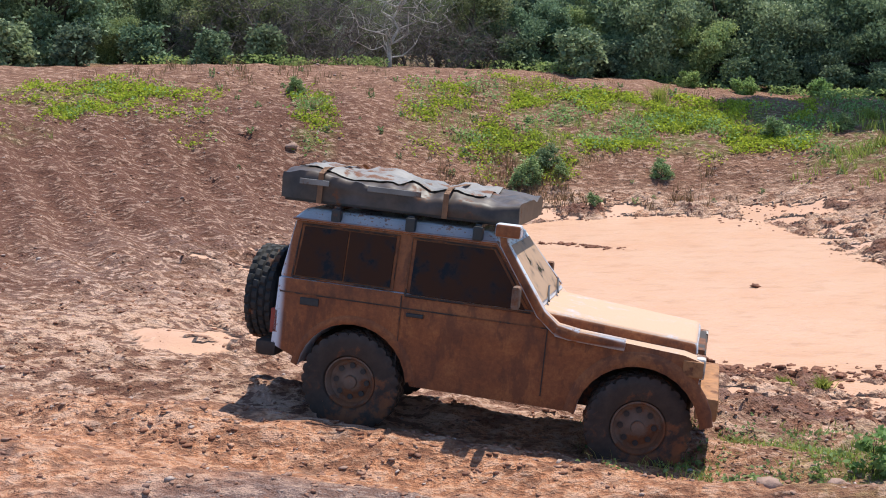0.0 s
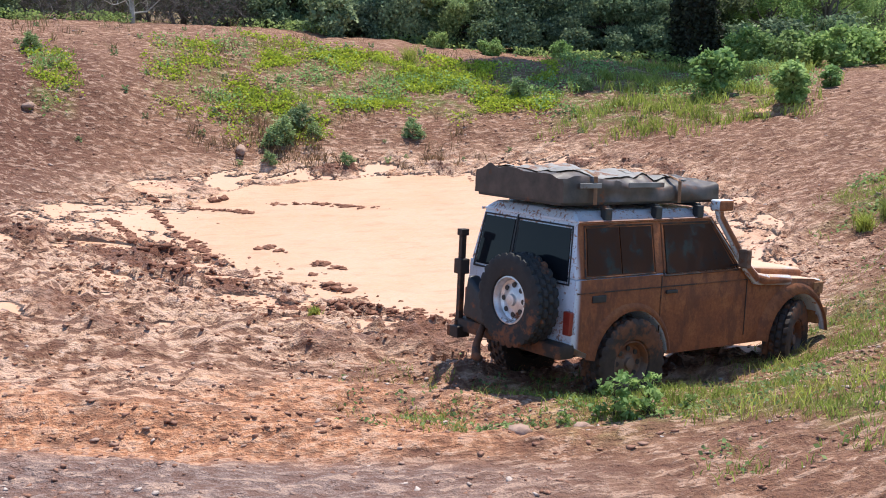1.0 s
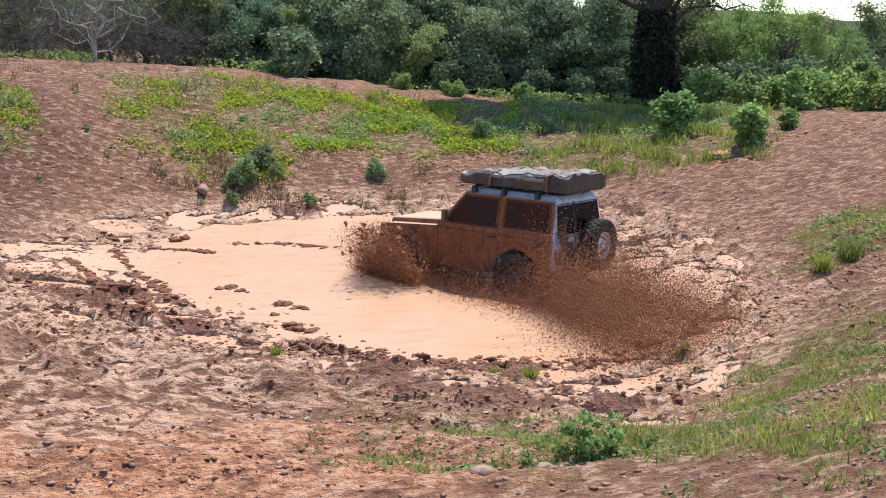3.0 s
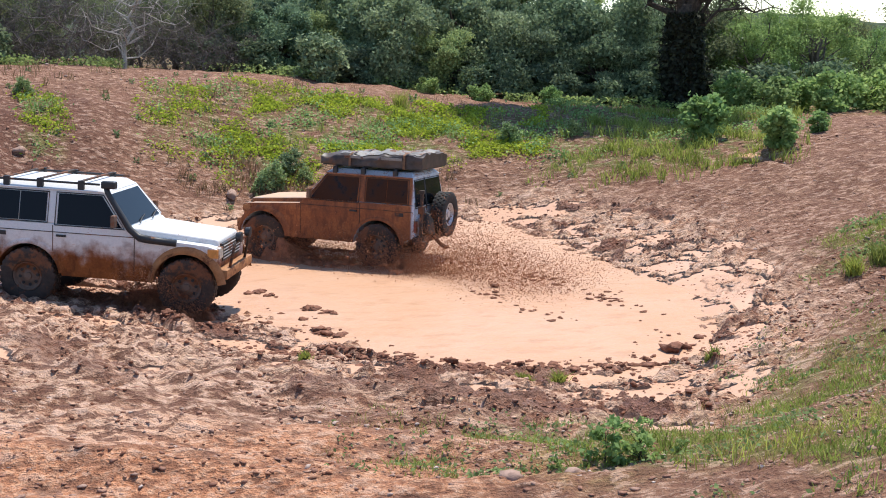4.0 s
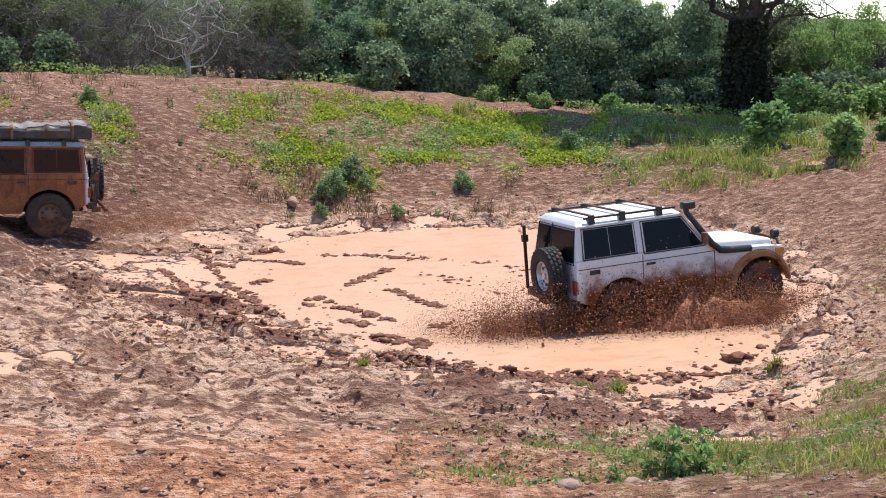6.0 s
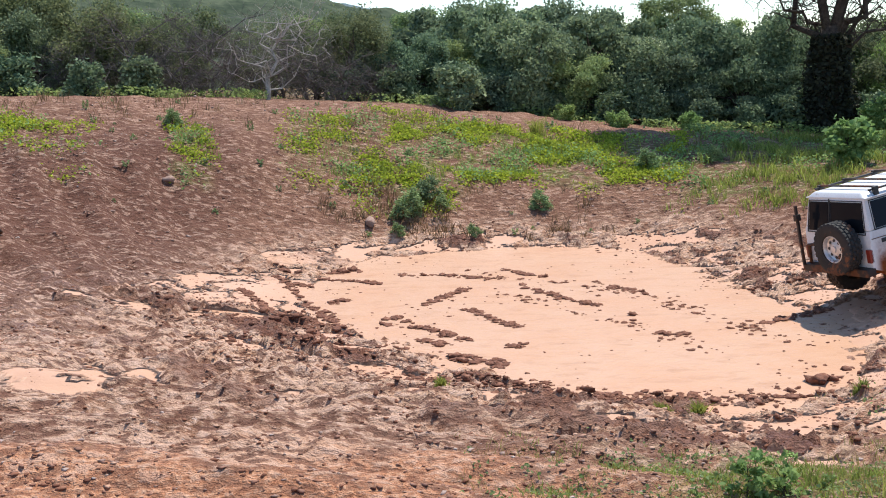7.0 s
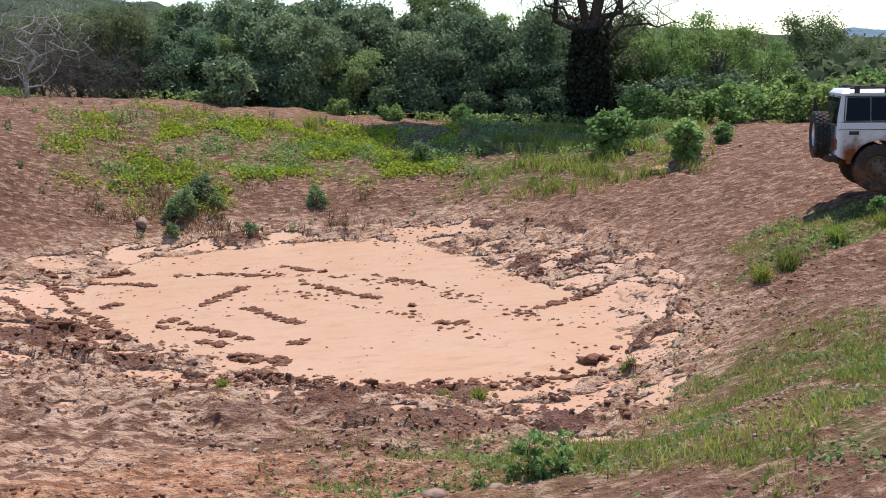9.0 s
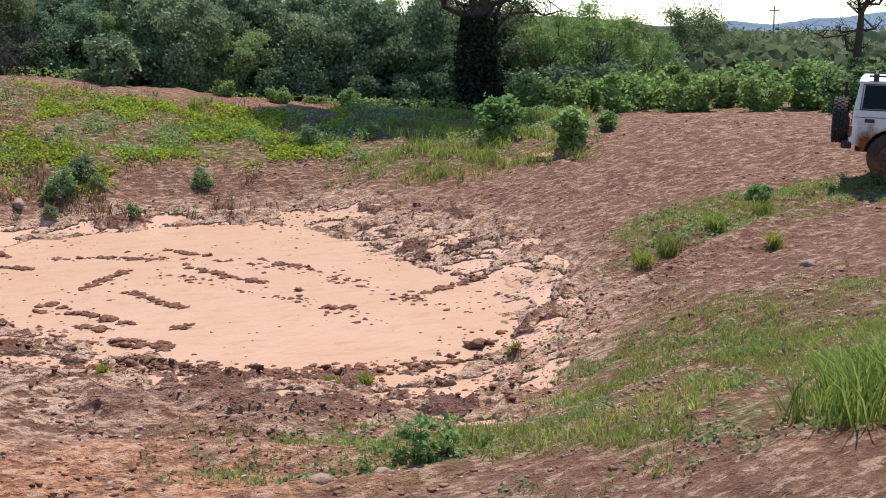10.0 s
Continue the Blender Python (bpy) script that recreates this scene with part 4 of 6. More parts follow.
def add_roof_tent(thing):
    """A folded roof tent under a slack cover, strapped on the bars."""
    part("tent_base", box(-2.16, 0.02, -0.63, 0.63, 2.02, 2.07, 0.012), BLACK, thing, "black tent base board")
    nx, ny = 44, 28
    x0, x1, w = -2.18, 0.04, 0.65
    bm = bmesh.new()
    grid = []
    for i in range(nx + 1):
        row = []
        for j in range(-4, ny + 5):
            u = i / nx
            x = x0 + (x1 - x0) * u
            v = min(max(j, 0), ny) / ny
            y = -w + 2 * w * v
            top = 2.34 - 0.10 * u - 0.05 * (2 * v - 1) ** 4
            wob = 0.055 * noise.noise((x * 3.1, y * 3.3, 1.7)) + 0.035 * noise.noise((x * 8, y * 7, 4.1))
            z = top + wob - 0.05 * math.exp(-((u - 0.62) / 0.05) ** 2)
            drop = -j if j < 0 else j - ny if j > ny else 0
            if drop:
                k = drop / 4
                y += (0.02 + 0.03 * noise.noise((x * 5, k * 2, 7.7 + (j > 0)))) * (1 if j > 0 else -1)
                z = z * (1 - k) + 2.05 * k
            if i in (0, nx):
                x += 0.01 * noise.noise((y * 6, z * 6, 3.3))
            row.append(bm.verts.new((x, y, z)))
        grid.append(row)
    for a, b in zip(grid, grid[1:]):
        for k in range(len(a) - 1):
            bm.faces.new((a[k], b[k], b[k + 1], a[k + 1]))
    for row in (grid[0], grid[-1]):
        bm.faces.new(row)
    bmesh.ops.recalc_face_normals(bm, faces=bm.faces)
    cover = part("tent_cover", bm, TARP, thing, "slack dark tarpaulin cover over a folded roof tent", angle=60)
    bm = bmesh.new()
    vs = []
    for i in range(30):
        row = []
        for j in range(18):
            u, v = 0.04 + 0.80 * i / 29, 0.10 + 0.82 * j / 17
            x, y = x0 + (x1 - x0) * u, -w + 2 * w * v
            z = 2.352 - 0.10 * u - 0.05 * (2 * v - 1) ** 4 + 0.055 * noise.noise((x * 3.1, y * 3.3, 1.7)) + 0.035 * noise.noise((x * 8, y * 7, 4.1)) - 0.05 * math.exp(-((u - 0.62) / 0.05) ** 2)
            row.append(bm.verts.new((x, y, z + 0.004)))
        vs.append(row)
    for a, b in zip(vs, vs[1:]):
        for k in range(17):
            bm.faces.new((a[k], b[k], b[k + 1], a[k + 1]))
    bmesh.ops.recalc_face_normals(bm, faces=bm.faces)
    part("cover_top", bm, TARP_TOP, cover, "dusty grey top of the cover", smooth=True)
    for x in (-1.80, -0.62):
        u = (x - x0) / (x1 - x0)
        zt = 2.37 - 0.10 * u
        bm = bmesh.new()
        pts = [(-0.71, 2.03), (-0.70, zt - 0.05), (-0.55, zt), (0.55, zt), (0.70, zt - 0.05), (0.71, 2.03)]
        for (ya, za), (yb, zb) in zip(pts, pts[1:]):
            vs = [bm.verts.new(c) for c in ((x - 0.025, ya, za), (x + 0.025, ya, za), (x + 0.025, yb, zb), (x - 0.025, yb, zb))]
            bm.faces.new(vs)
        bmesh.ops.solidify(bm, geom=bm.faces[:], thickness=0.006)
        part("strap", bm, STRAP, cover, "orange-brown lashing strap")
    for xa, xb, s in ((-2.0, -1.72, -1), (-1.35, -0.85, -1), (-1.75, -1.3, 1), (-0.9, -0.5, 1)):
        part("cover_patch", box(xa, xb, s * 0.70 - 0.008, s * 0.70 + 0.008, 2.19, 2.24, 0.003, 1), TARP_TOP, cover, "pale patch on the cover")


muddy_truck, muddy_wheels = make_truck("muddy_off_roader", "white off-roader caked in orange mud with a roof tent", True)
add_roof_tent(muddy_truck)
white_truck, white_wheels = make_truck("white_off_roader", "white off-roader with black roof bars, muddy lower flanks", False)

# ---------------- plants, stones, clods ----------------
rng = np.random.default_rng(7)


def at(bearing, reach):
    return reach * math.sin(radians(bearing)), reach * math.cos(radians(bearing))


def ground_at(x, y):
    return float(ground_z(np.array([x]), np.array([y]))[0])


def leaf_quads(centres, size, rnd, droop=0.0, long=1.6):
    """One small folded quad (two triangles) for each centre, turned at random."""
    n = len(centres)
    a = rnd.uniform(0, 2 * np.pi, n)
    up = rnd.uniform(-1, 1, n) * 0.9 - droop
    d = np.stack([np.cos(a), np.sin(a), up], -1)
    d /= np.linalg.norm(d, axis=1)[:, None]
    r = rnd.normal(size=(n, 3))
    s = np.cross(d, r)
    s /= np.linalg.norm(s, axis=1)[:, None] + 1e-9
    sz = size * rnd.uniform(0.6, 1.35, n)[:, None]
    v = np.stack([centres - d * sz * long / 2, centres + s * sz / 2, centres + d * sz * long / 2, centres - s * sz / 2], 1)
    f = np.arange(4 * n).reshape(n, 4)
    return v.reshape(-1, 3), f


def leaf_tris(centres, size, rnd, droop=0.0):
    """One small triangle for each centre, for crowns that stay far off."""
    n = len(centres)
    d = rnd.normal(size=(n, 3)) + np.array([0, 0, -droop])
    d /= np.linalg.norm(d, axis=1)[:, None]
    s = np.cross(d, rnd.normal(size=(n, 3)))
    s /= np.linalg.norm(s, axis=1)[:, None] + 1e-9
    sz = size * rnd.uniform(0.6, 1.35, n)[:, None]
    v = np.stack([centres - d * sz * 0.6 - s * sz * 0.5, centres - d * sz * 0.6 + s * sz * 0.5, centres + d * sz * 0.9], 1)
    return v.reshape(-1, 3), np.arange(3 * n).reshape(n, 3)


def limb_path(p0, p1, rnd, bends=4, wobble=0.12):
    p0, p1 = np.array(p0, float), np.array(p1, float)
    ln = np.linalg.norm(p1 - p0)
    out = []
    for i in range(bends + 1):
        u = i / bends
        p = p0 + (p1 - p0) * u
        p[2] += 0.18 * ln * math.sin(math.pi * u) * 0.5
        if 0 < i < bends:
            p = p + rnd.normal(size=3) * wobble * ln * 0.5
        out.append(tuple(p))
    return out


def leafy(name, label, seed, height, spread, trunk_r, base, leaf, n_leaves, size, bark=None, blobs=12, flat=0.75, category="tree", rag=1.0):
    """A tree or shrub at the origin: tapered trunk, limbs, and a crown of many leaves in uneven clumps."""
    rnd = np.random.default_rng(seed)
    thing = tagged(new(name), label, category)
    bm = bmesh.new()
    top = np.array([rnd.normal() * 0.05 * height, rnd.normal() * 0.05 * height, height * 0.72])
    tube(bm, limb_path((0, 0, -0.15), top, rnd, 5, 0.08), [trunk_r * q for q in (1.25, 1.0, 0.8, 0.6, 0.42, 0.22)], 7)
    cents, rads = [], []
    for k in range(blobs):
        a = 2 * math.pi * (k * 0.618 + rnd.uniform(0, 0.2))
        hz = base + (1 - base) * ((k + 0.5) / blobs) ** 0.9
        wide = spread * math.sin(math.pi * (0.27 + 0.53 * (hz - base) / (1 - base))) * rnd.uniform(0.35, 0.95)
        c = np.array([math.cos(a) * wide, math.sin(a) * wide, height * hz * rnd.uniform(0.86, 1.0)])
        cents.append(c)
        rads.append(spread * (rnd.uniform(0.17, 0.34) if category == "tree" else rnd.uniform(0.26, 0.46)))
        s = np.array([0, 0, height * max(0.08, hz * 0.45)])
        tube(bm, limb_path(s, c, rnd), [trunk_r * q for q in (0.5, 0.38, 0.28, 0.18, 0.08)], 5)
    trunk = part("trunk", bm, bark or BARK, thing, smooth=True)
    pick = rnd.integers(0, blobs, n_leaves)
    dirs = rnd.normal(size=(n_leaves, 3))
    dirs /= np.linalg.norm(dirs, axis=1)[:, None]
    rad = np.array(rads)[pick] * (0.35 + 0.65 * rnd.uniform(0, 1, n_leaves) ** 0.5) * (1 + 0.28 * rag * rnd.normal(size=n_leaves))
    pts = np.array(cents)[pick] + dirs * rad[:, None] * np.array([1, 1, flat])
    pts[:, 2] = np.maximum(pts[:, 2], 0.04 * height)
    v, f = leaf_tris(pts, size, rnd, 0.15) if category == "tree" else leaf_quads(pts, size, rnd, 0.15)
    crown = new("crown", soup("crown", v, f, leaf))
    crown.parent = thing
    return thing


def bare(name, label, seed, height, spread, trunk_r, bark, n1=9, n2=6, n3=5, lean=0.0, category="tree", clad=None, first=2, crown=None):
    """A leafless tree: trunk, limbs, branches and twigs."""
    rnd = np.random.default_rng(seed)
    thing = tagged(new(name), label, category)
    bm = bmesh.new()
    top = (lean * height, 0.1, height * 0.85)
    tr = limb_path((0, 0, -0.2), top, rnd, 7, 0.10)
    tube(bm, tr, [trunk_r * q for q in (1.3, 1.0, 0.85, 0.7, 0.55, 0.4, 0.28, 0.14)], 9)
    part("trunk", bm, bark, thing, smooth=True)
    bm = bmesh.new()
    for i in range(n1):
        s = np.array(tr[first + i % (7 - first)])
        a = rnd.uniform(0, 2 * math.pi)
        ln = spread * rnd.uniform(0.5, 1.0)
        e = s + np.array([math.cos(a) * ln, math.sin(a) * ln, height * rnd.uniform(0.12, 0.42)])
        p = limb_path(s, e, rnd, 5, 0.16)
        tube(bm, p, [trunk_r * q for q in (0.42, 0.34, 0.27, 0.20, 0.13, 0.05)], 6)
        for j in range(n2):
            s2 = np.array(p[1 + j % 5])
            e2 = s2 + np.array([rnd.normal() * 0.35, rnd.normal() * 0.35, rnd.uniform(-0.1, 0.5)]) * spread * 0.6
            p2 = limb_path(s2, e2, rnd, 4, 0.2)
            tube(bm, p2, [trunk_r * q for q in (0.16, 0.12, 0.09, 0.06, 0.025)], 4, False)
            for k in range(n3):
                s3 = np.array(p2[1 + k % 4])
                e3 = s3 + rnd.normal(size=3) * spread * 0.17
                tube(bm, limb_path(s3, e3, rnd, 2, 0.2), [trunk_r * 0.06, trunk_r * 0.045, trunk_r * 0.02], 3, False)
    part("bare_crown", bm, bark, thing, "leafless branches")
    if crown:
        leaf, n, r, hz = crown
        c = rnd.normal(size=(14, 3)) * np.array([r, r, 0.55]) * 0.55 + np.array([0, 0, hz])
        p = c[rnd.integers(0, 14, n)] + rnd.normal(size=(n, 3)) * np.array([0.5, 0.5, 0.35])
        v, f = leaf_quads(p, 0.13, rnd, 0.2)
        top = new("crown", soup("crown", v, f, leaf))
        top.parent = thing
        tagged(top, "leaf clusters high in the branches")
    if clad:
        leaf, n, r, h0, h1 = clad
        u = rnd.uniform(0, 1, n)
        a = rnd.uniform(0, 2 * np.pi, n)
        z = h0 + (h1 - h0) * u
        rr = r * (1.0 - 0.35 * u) * (0.55 + 0.45 * np.sqrt(rnd.uniform(0, 1, n))) * (1 + 0.22 * np.sin(a * 3 + z * 2.1) + 0.15 * rnd.normal(size=n))
        cx = np.interp(z, [q[2] for q in tr], [q[0] for q in tr])
        cy = np.interp(z, [q[2] for q in tr], [q[1] for q in tr])
        v, f = leaf_quads(np.stack([cx + rr * np.cos(a), cy + rr * np.sin(a), z], -1), 0.13, rnd, 0.4)
        vine = new("vine_cladding", soup("vine_cladding", v, f, leaf))
        vine.parent = thing
        tagged(vine, "dark creeper smothering the trunk")
    return thing


def stand(thing, bearing, reach, size=1.0, turn=0.0, sink=0.05):
    x, y = at(bearing, reach)
    return pose(x, y, ground_at(x, y) - sink, 0, 0, turn) @ Matrix.Diagonal((size, size, size, 1))


def plant(first, places, used):
    """Sets the first thing at the first place and copies of it at the others."""
    for k, (b, r, s) in enumerate(places):
        m = stand(first, b, r, (s * (0.76 + 0.52 * ((abs(b) * 7.31 + r * 3.7) % 1.0)) if r > 43 else s), (b * 77.7 + r * 31) % 360)
        if k == 0 and first.name not in used:
            first.matrix_basis = m
            used.add(first.name)
        else:
            copy_thing(first, m)


placed = set()
green_a = leafy("tree", "dense dark green thicket tree behind the bank", 11, 2.6, 1.6, 0.10, 0.10, LEAF_DARK, 26000, 0.062, blobs=26)
green_b = leafy("tree", "broad mid-green scrub tree behind the bank", 12, 2.4, 1.8, 0.09, 0.06, LEAF_MID, 26000, 0.062, blobs=24, flat=0.6)
green_c = leafy("tree", "flat-topped acacia-like tree with layered dark foliage", 13, 2.8, 2.0, 0.12, 0.22, LEAF_DARK, 26000, 0.058, blobs=26, flat=0.32, rag=1.3)
green_d = leafy("tree", "tall open-crowned tree standing above the thicket", 14, 4.9, 2.1, 0.16, 0.30, LEAF_MID, 26000, 0.072, blobs=24, flat=0.6)
pale_t = leafy("tree", "pale green open tree with light leaves and gaps", 15, 4.3, 2.2, 0.13, 0.22, LEAF_PALE, 15000, 0.075, BARK_GREY, blobs=22, flat=0.7, rag=1.5)
dull_t = leafy("tree", "dull olive dry-country tree in the thicket", 16, 2.8, 1.8, 0.10, 0.15, LEAF_DULL, 17000, 0.055, BARK_GREY, blobs=20, rag=1.6)
low_s = leafy("shrub", "low dark green shrub at the edge of the thicket", 17, 1.5, 0.95, 0.04, 0.02, LEAF_DARK, 3600, 0.10, blobs=11, category="shrub")
low_p = leafy("shrub", "low pale green shrub on the flat", 18, 1.3, 1.0, 0.04, 0.02, LEAF_PALE, 2600, 0.11, blobs=10, category="shrub")
plant(green_a, [(1.4, 55, 1.08), (4.2, 55, 1.04), (6.6, 56, 0.9), (8.6, 56, 0.9), (-1.0, 44, 1.0), (2.6, 47, 1.1), (4.8, 44.5, 1.0), (8.0, 46, 1.15), (10.5, 44.5, 1.0), (13.2, 46, 1.1), (15.5, 45, 1.0), (6.4, 50, 1.25), (12.0, 51, 0.95), (-18.5, 47, 1.15), (-24.0, 46, 1.2), (17.2, 50, 1.2), (0.8, 51, 1.3)], placed)
plant(green_b, [(0.4, 53, 1.12), (2.6, 54, 1.02), (5.2, 53, 1.08), (9.8, 55, 0.85), (-2.6, 46, 1.0), (0.9, 45.5, 1.0), (3.6, 51, 1.3), (7.0, 44, 0.9), (9.4, 49, 1.0), (14.5, 50, 0.85), (20.5, 52, 1.1), (-21.0, 45, 1.1), (-27.0, 47, 1.25), (-14.5, 50, 1.3), (24.0, 58, 1.0), (16.5, 47, 1.0)], placed)
plant(green_c, [(6.0, 45, 1.0), (9.2, 45.5, 1.05), (11.8, 45, 1.0), (14.6, 44, 0.9), (3.2, 44.5, 0.9), (16.4, 44, 0.85), (-4.5, 52, 1.4), (22.0, 49, 0.9)], placed)
plant(green_d, [(11.4, 60, 1.25), (13.6, 62, 0.7), (4.5, 56, 0.72), (8.3, 57, 0.68), (-1.0, 56, 0.75), (-6.0, 75, 0.9), (-22, 58, 1.1), (-26.5, 60, 1.2)], placed)
plant(pale_t, [(22.0, 46, 1.0), (24.5, 47.5, 0.95), (20.3, 49, 1.05), (27.0, 56, 0.8)], placed)
plant(dull_t, [(-4.0, 44.5, 1.0), (-6.0, 47, 0.85), (-11.5, 48, 0.9), (-9.0, 51, 0.8), (-13.8, 46, 1.05), (-16.4, 45, 1.1), (-19.5, 50, 1.3), (-23, 50, 1.3), (-3.0, 58, 0.95), (19.0, 47, 1.0), (23.4, 52, 1.0), (26, 62, 1.0), (29, 70, 1.0), (-29, 48, 1.3), (-8.0, 62, 0.9)], placed)
plant(low_s, [(1.0, 41.5, 1.05), (2.4, 43, 0.8), (-2.0, 42.5, 0.8), (8.5, 43, 0.75), (10.6, 43, 0.7), (13.0, 42.5, 0.7), (17.0, 42.5, 0.8), (5.6, 43, 0.6), (-4.4, 43, 0.8), (-14.2, 42, 0.9), (-16.8, 42, 0.8), (-20, 42, 0.9), (-23, 42, 0.9), (-26, 42.5, 1.0), (20.4, 43, 0.9), (22.6, 43, 1.0), (25.2, 45, 0.9), (15.0, 42.0, 0.6)], placed)
plant(low_p, [(21.0, 41.5, 0.9), (22.4, 40.5, 1.0), (23.8, 42, 0.9), (25.4, 41, 1.1), (27.2, 42, 1.0), (29.0, 41, 1.0), (30.8, 42.5, 1.1), (32.4, 40, 1.0), (34.2, 42, 1.2), (36.0, 40, 1.1), (38, 42, 1.2), (28, 47, 1.2), (31.5, 49, 1.2), (34.6, 48, 1.3), (12.2, 41, 0.5), (8.8, 40.8, 0.5), (6.2, 40.5, 0.45)], placed)

def forked(name, label, seed, bark):
    """A big dying tree: a stout trunk in creeper, dividing into crooked limbs with bare twigs below a leafy top."""
    rnd = np.random.default_rng(seed)
    thing = tagged(new(name), label, "tree")
    bm = bmesh.new()
    tube(bm, [(0, 0, -0.3), (0.05, 0, 1.2), (-0.05, 0, 2.6), (0.0, 0, 3.7)], [0.50, 0.42, 0.38, 0.34], 10)
    part("trunk", bm, bark, thing, smooth=True)
    for ex, ey, ez, sz, r0 in ((-3.0, 0.3, 6.6, 2.6, 0.15), (-2.8, -0.9, 11.8, 3.0, 0.17), (1.5, -0.5, 12.0, 3.0, 0.18), (3.4, -0.2, 6.6, 2.8, 0.14), (3.4, -0.5, 3.4, 3.0, 0.07), (-0.6, -1.2, 12.2, 3.3, 0.13), (2.4, 0.4, 5.4, 2.7, 0.09), (-2.4, -0.3, 5.0, 3.1, 0.08)):
        bm = bmesh.new()
        p = limb_path((0, 0, sz), (ex, ey, ez), rnd, 7, 0.065)
        tube(bm, p, [r0 * q for q in (1.0, 0.9, 0.8, 0.7, 0.58, 0.45, 0.3, 0.15)], 7)
        for j in range(11):
            s2 = np.array(p[1 + j % 6])
            e2 = s2 + np.array([rnd.normal() * 0.9, rnd.normal() * 0.6, rnd.uniform(-0.25, 1.3)])
            p2 = limb_path(s2, e2, rnd, 4, 0.2)
            tube(bm, p2, [r0 * q for q in (0.30, 0.24, 0.17, 0.11, 0.05)], 5, False)
            for k in range(7):
                s3 = np.array(p2[1 + k % 4])
                e3 = s3 + rnd.normal(size=3) * 0.42
                tube(bm, limb_path(s3, e3, rnd, 3, 0.25), [0.018, 0.014, 0.010, 0.005], 3, False)
        part("limb", bm, bark, thing, "crooked bare limb with twigs")
    n = 6000
    a, z = rnd.uniform(0, 2 * np.pi, n), rnd.uniform(0, 3.4, n)
    rr = (0.92 - 0.10 * z) * (0.6 + 0.4 * np.sqrt(rnd.uniform(0, 1, n))) * (1 + 0.16 * np.sin(a * 3 + z * 2.1) + 0.12 * rnd.normal(size=n))
    v, f = leaf_quads(np.stack([rr * np.cos(a), rr * np.sin(a), z], -1), 0.11, rnd, 0.4)
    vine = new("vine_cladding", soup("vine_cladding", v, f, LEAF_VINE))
    vine.parent = thing
    tagged(vine, "dark creeper smothering the trunk")
    n = 30000
    a, q = rnd.uniform(0, 2 * np.pi, 60), np.sqrt(rnd.uniform(0, 1, 60))
    c = np.stack([-1.0 + 3.5 * q * np.cos(a), -0.8 + 2.2 * q * np.sin(a), 12.0 + 0.5 * rnd.normal(size=60)], -1)
    v, f = leaf_quads(c[rnd.integers(0, 60, n)] + rnd.normal(size=(n, 3)) * np.array([0.62, 0.62, 0.36]), 0.20, rnd, 0.2)
    top = new("crown", soup("crown", v, f, LEAF_MID))
    top.parent = thing
    tagged(top, "leaf clusters high in the branches")
    return thing


dead_main = forked("dying_tree", "tall tree with bare crooked limbs, trunk smothered in creeper", 23, BARK)
dead_main.matrix_basis = stand(dead_main, 18.6, 42.5, 1.0, -18)
dead_far = bare("dead_tree", "dark forked tree with sparse leaves by the flat", 29, 7.5, 2.4, 0.22, BARK, 12, 6, 5, 0.05, clad=(LEAF_MID, 900, 0.5, 0.0, 1.8), first=2, crown=(LEAF_MID, 1500, 2.6, 7.0))
dead_far.matrix_basis = stand(dead_far, 36.4, 57, 1.0, 40)
pale_dead = bare("dead_tree", "fallen-looking dead tree with bleached pale branches", 31, 2.9, 2.6, 0.075, BARK_PALE, 14, 6, 3, 0.25, first=1)
pale_dead.matrix_basis = stand(pale_dead, -8.3, 41.2, 1.0, 20)
twigs = bare("dead_shrub", "grey tangle of leafless brushwood", 37, 1.9, 1.7, 0.05, BARK_GREY, 18, 8, 6, 0.0, category="shrub", first=0)
plant(twigs, [(-10.2, 42.0, 1.0), (-6.4, 42.0, 1.0), (-12.4, 43, 1.15), (-4.6, 41.6, 0.8), (-14.5, 43.5, 1.1), (-3.0, 42.5, 0.7), (-7.6, 44, 1.35), (-10.8, 45, 1.5), (-17.8, 43.5, 1.1)], placed)

# shrubs on the bank and near the viewer
bank_bush = leafy("bush", "leafy dark green bush on the bank", 41, 1.15, 0.62, 0.03, 0.0, LEAF_MID, 2600, 0.075, blobs=13, category="bush", rag=1.6)
plant(bank_bush, [(-1.6, 30.0, 0.62), (-0.7, 30.8, 0.8), (0.0, 30.3, 0.5), (4.9, 30.6, 0.68), (10.2, 32.9, 0.78), (13.4, 33.6, 0.6), (-12.9, 34.0, 0.65), (-2.2, 28.9, 0.45), (1.6, 29.0, 0.45)], placed)
pale_bush = leafy("bush", "light green broad-leaved bush on the rise", 43, 1.1, 0.60, 0.03, 0.0, LEAF_PALE, 1900, 0.11, blobs=10, category="bush")
plant(pale_bush, [(19.5, 32.6, 1.1), (23.2, 30.6, 0.85), (24.9, 32.5, 0.5), (32.2, 22.5, 0.35)], placed)
near_bush = leafy("bush", "small yellow-green weed bush in the grass", 47, 0.52, 0.22, 0.012, 0.05, LEAF_PALE, 380, 0.045, blobs=10, category="bush")
plant(near_bush, [(15.1, 9.75, 0.85), (16.8, 9.75, 0.95), (12.6, 9.6, 0.4), (18.9, 9.9, 0.35)], placed)
weed = leafy("weed", "small dark weed on bare soil", 53, 0.5, 0.28, 0.01, 0.0, LEAF_MID, 300, 0.05, blobs=7, category="weed")
weeds = []
for k in range(80):
    b, r = rng.uniform(-17, 19), rng.uniform(29, 37.5)
    weeds.append((b, r, rng.uniform(0.25, 0.75)))
plant(weed, weeds, placed)


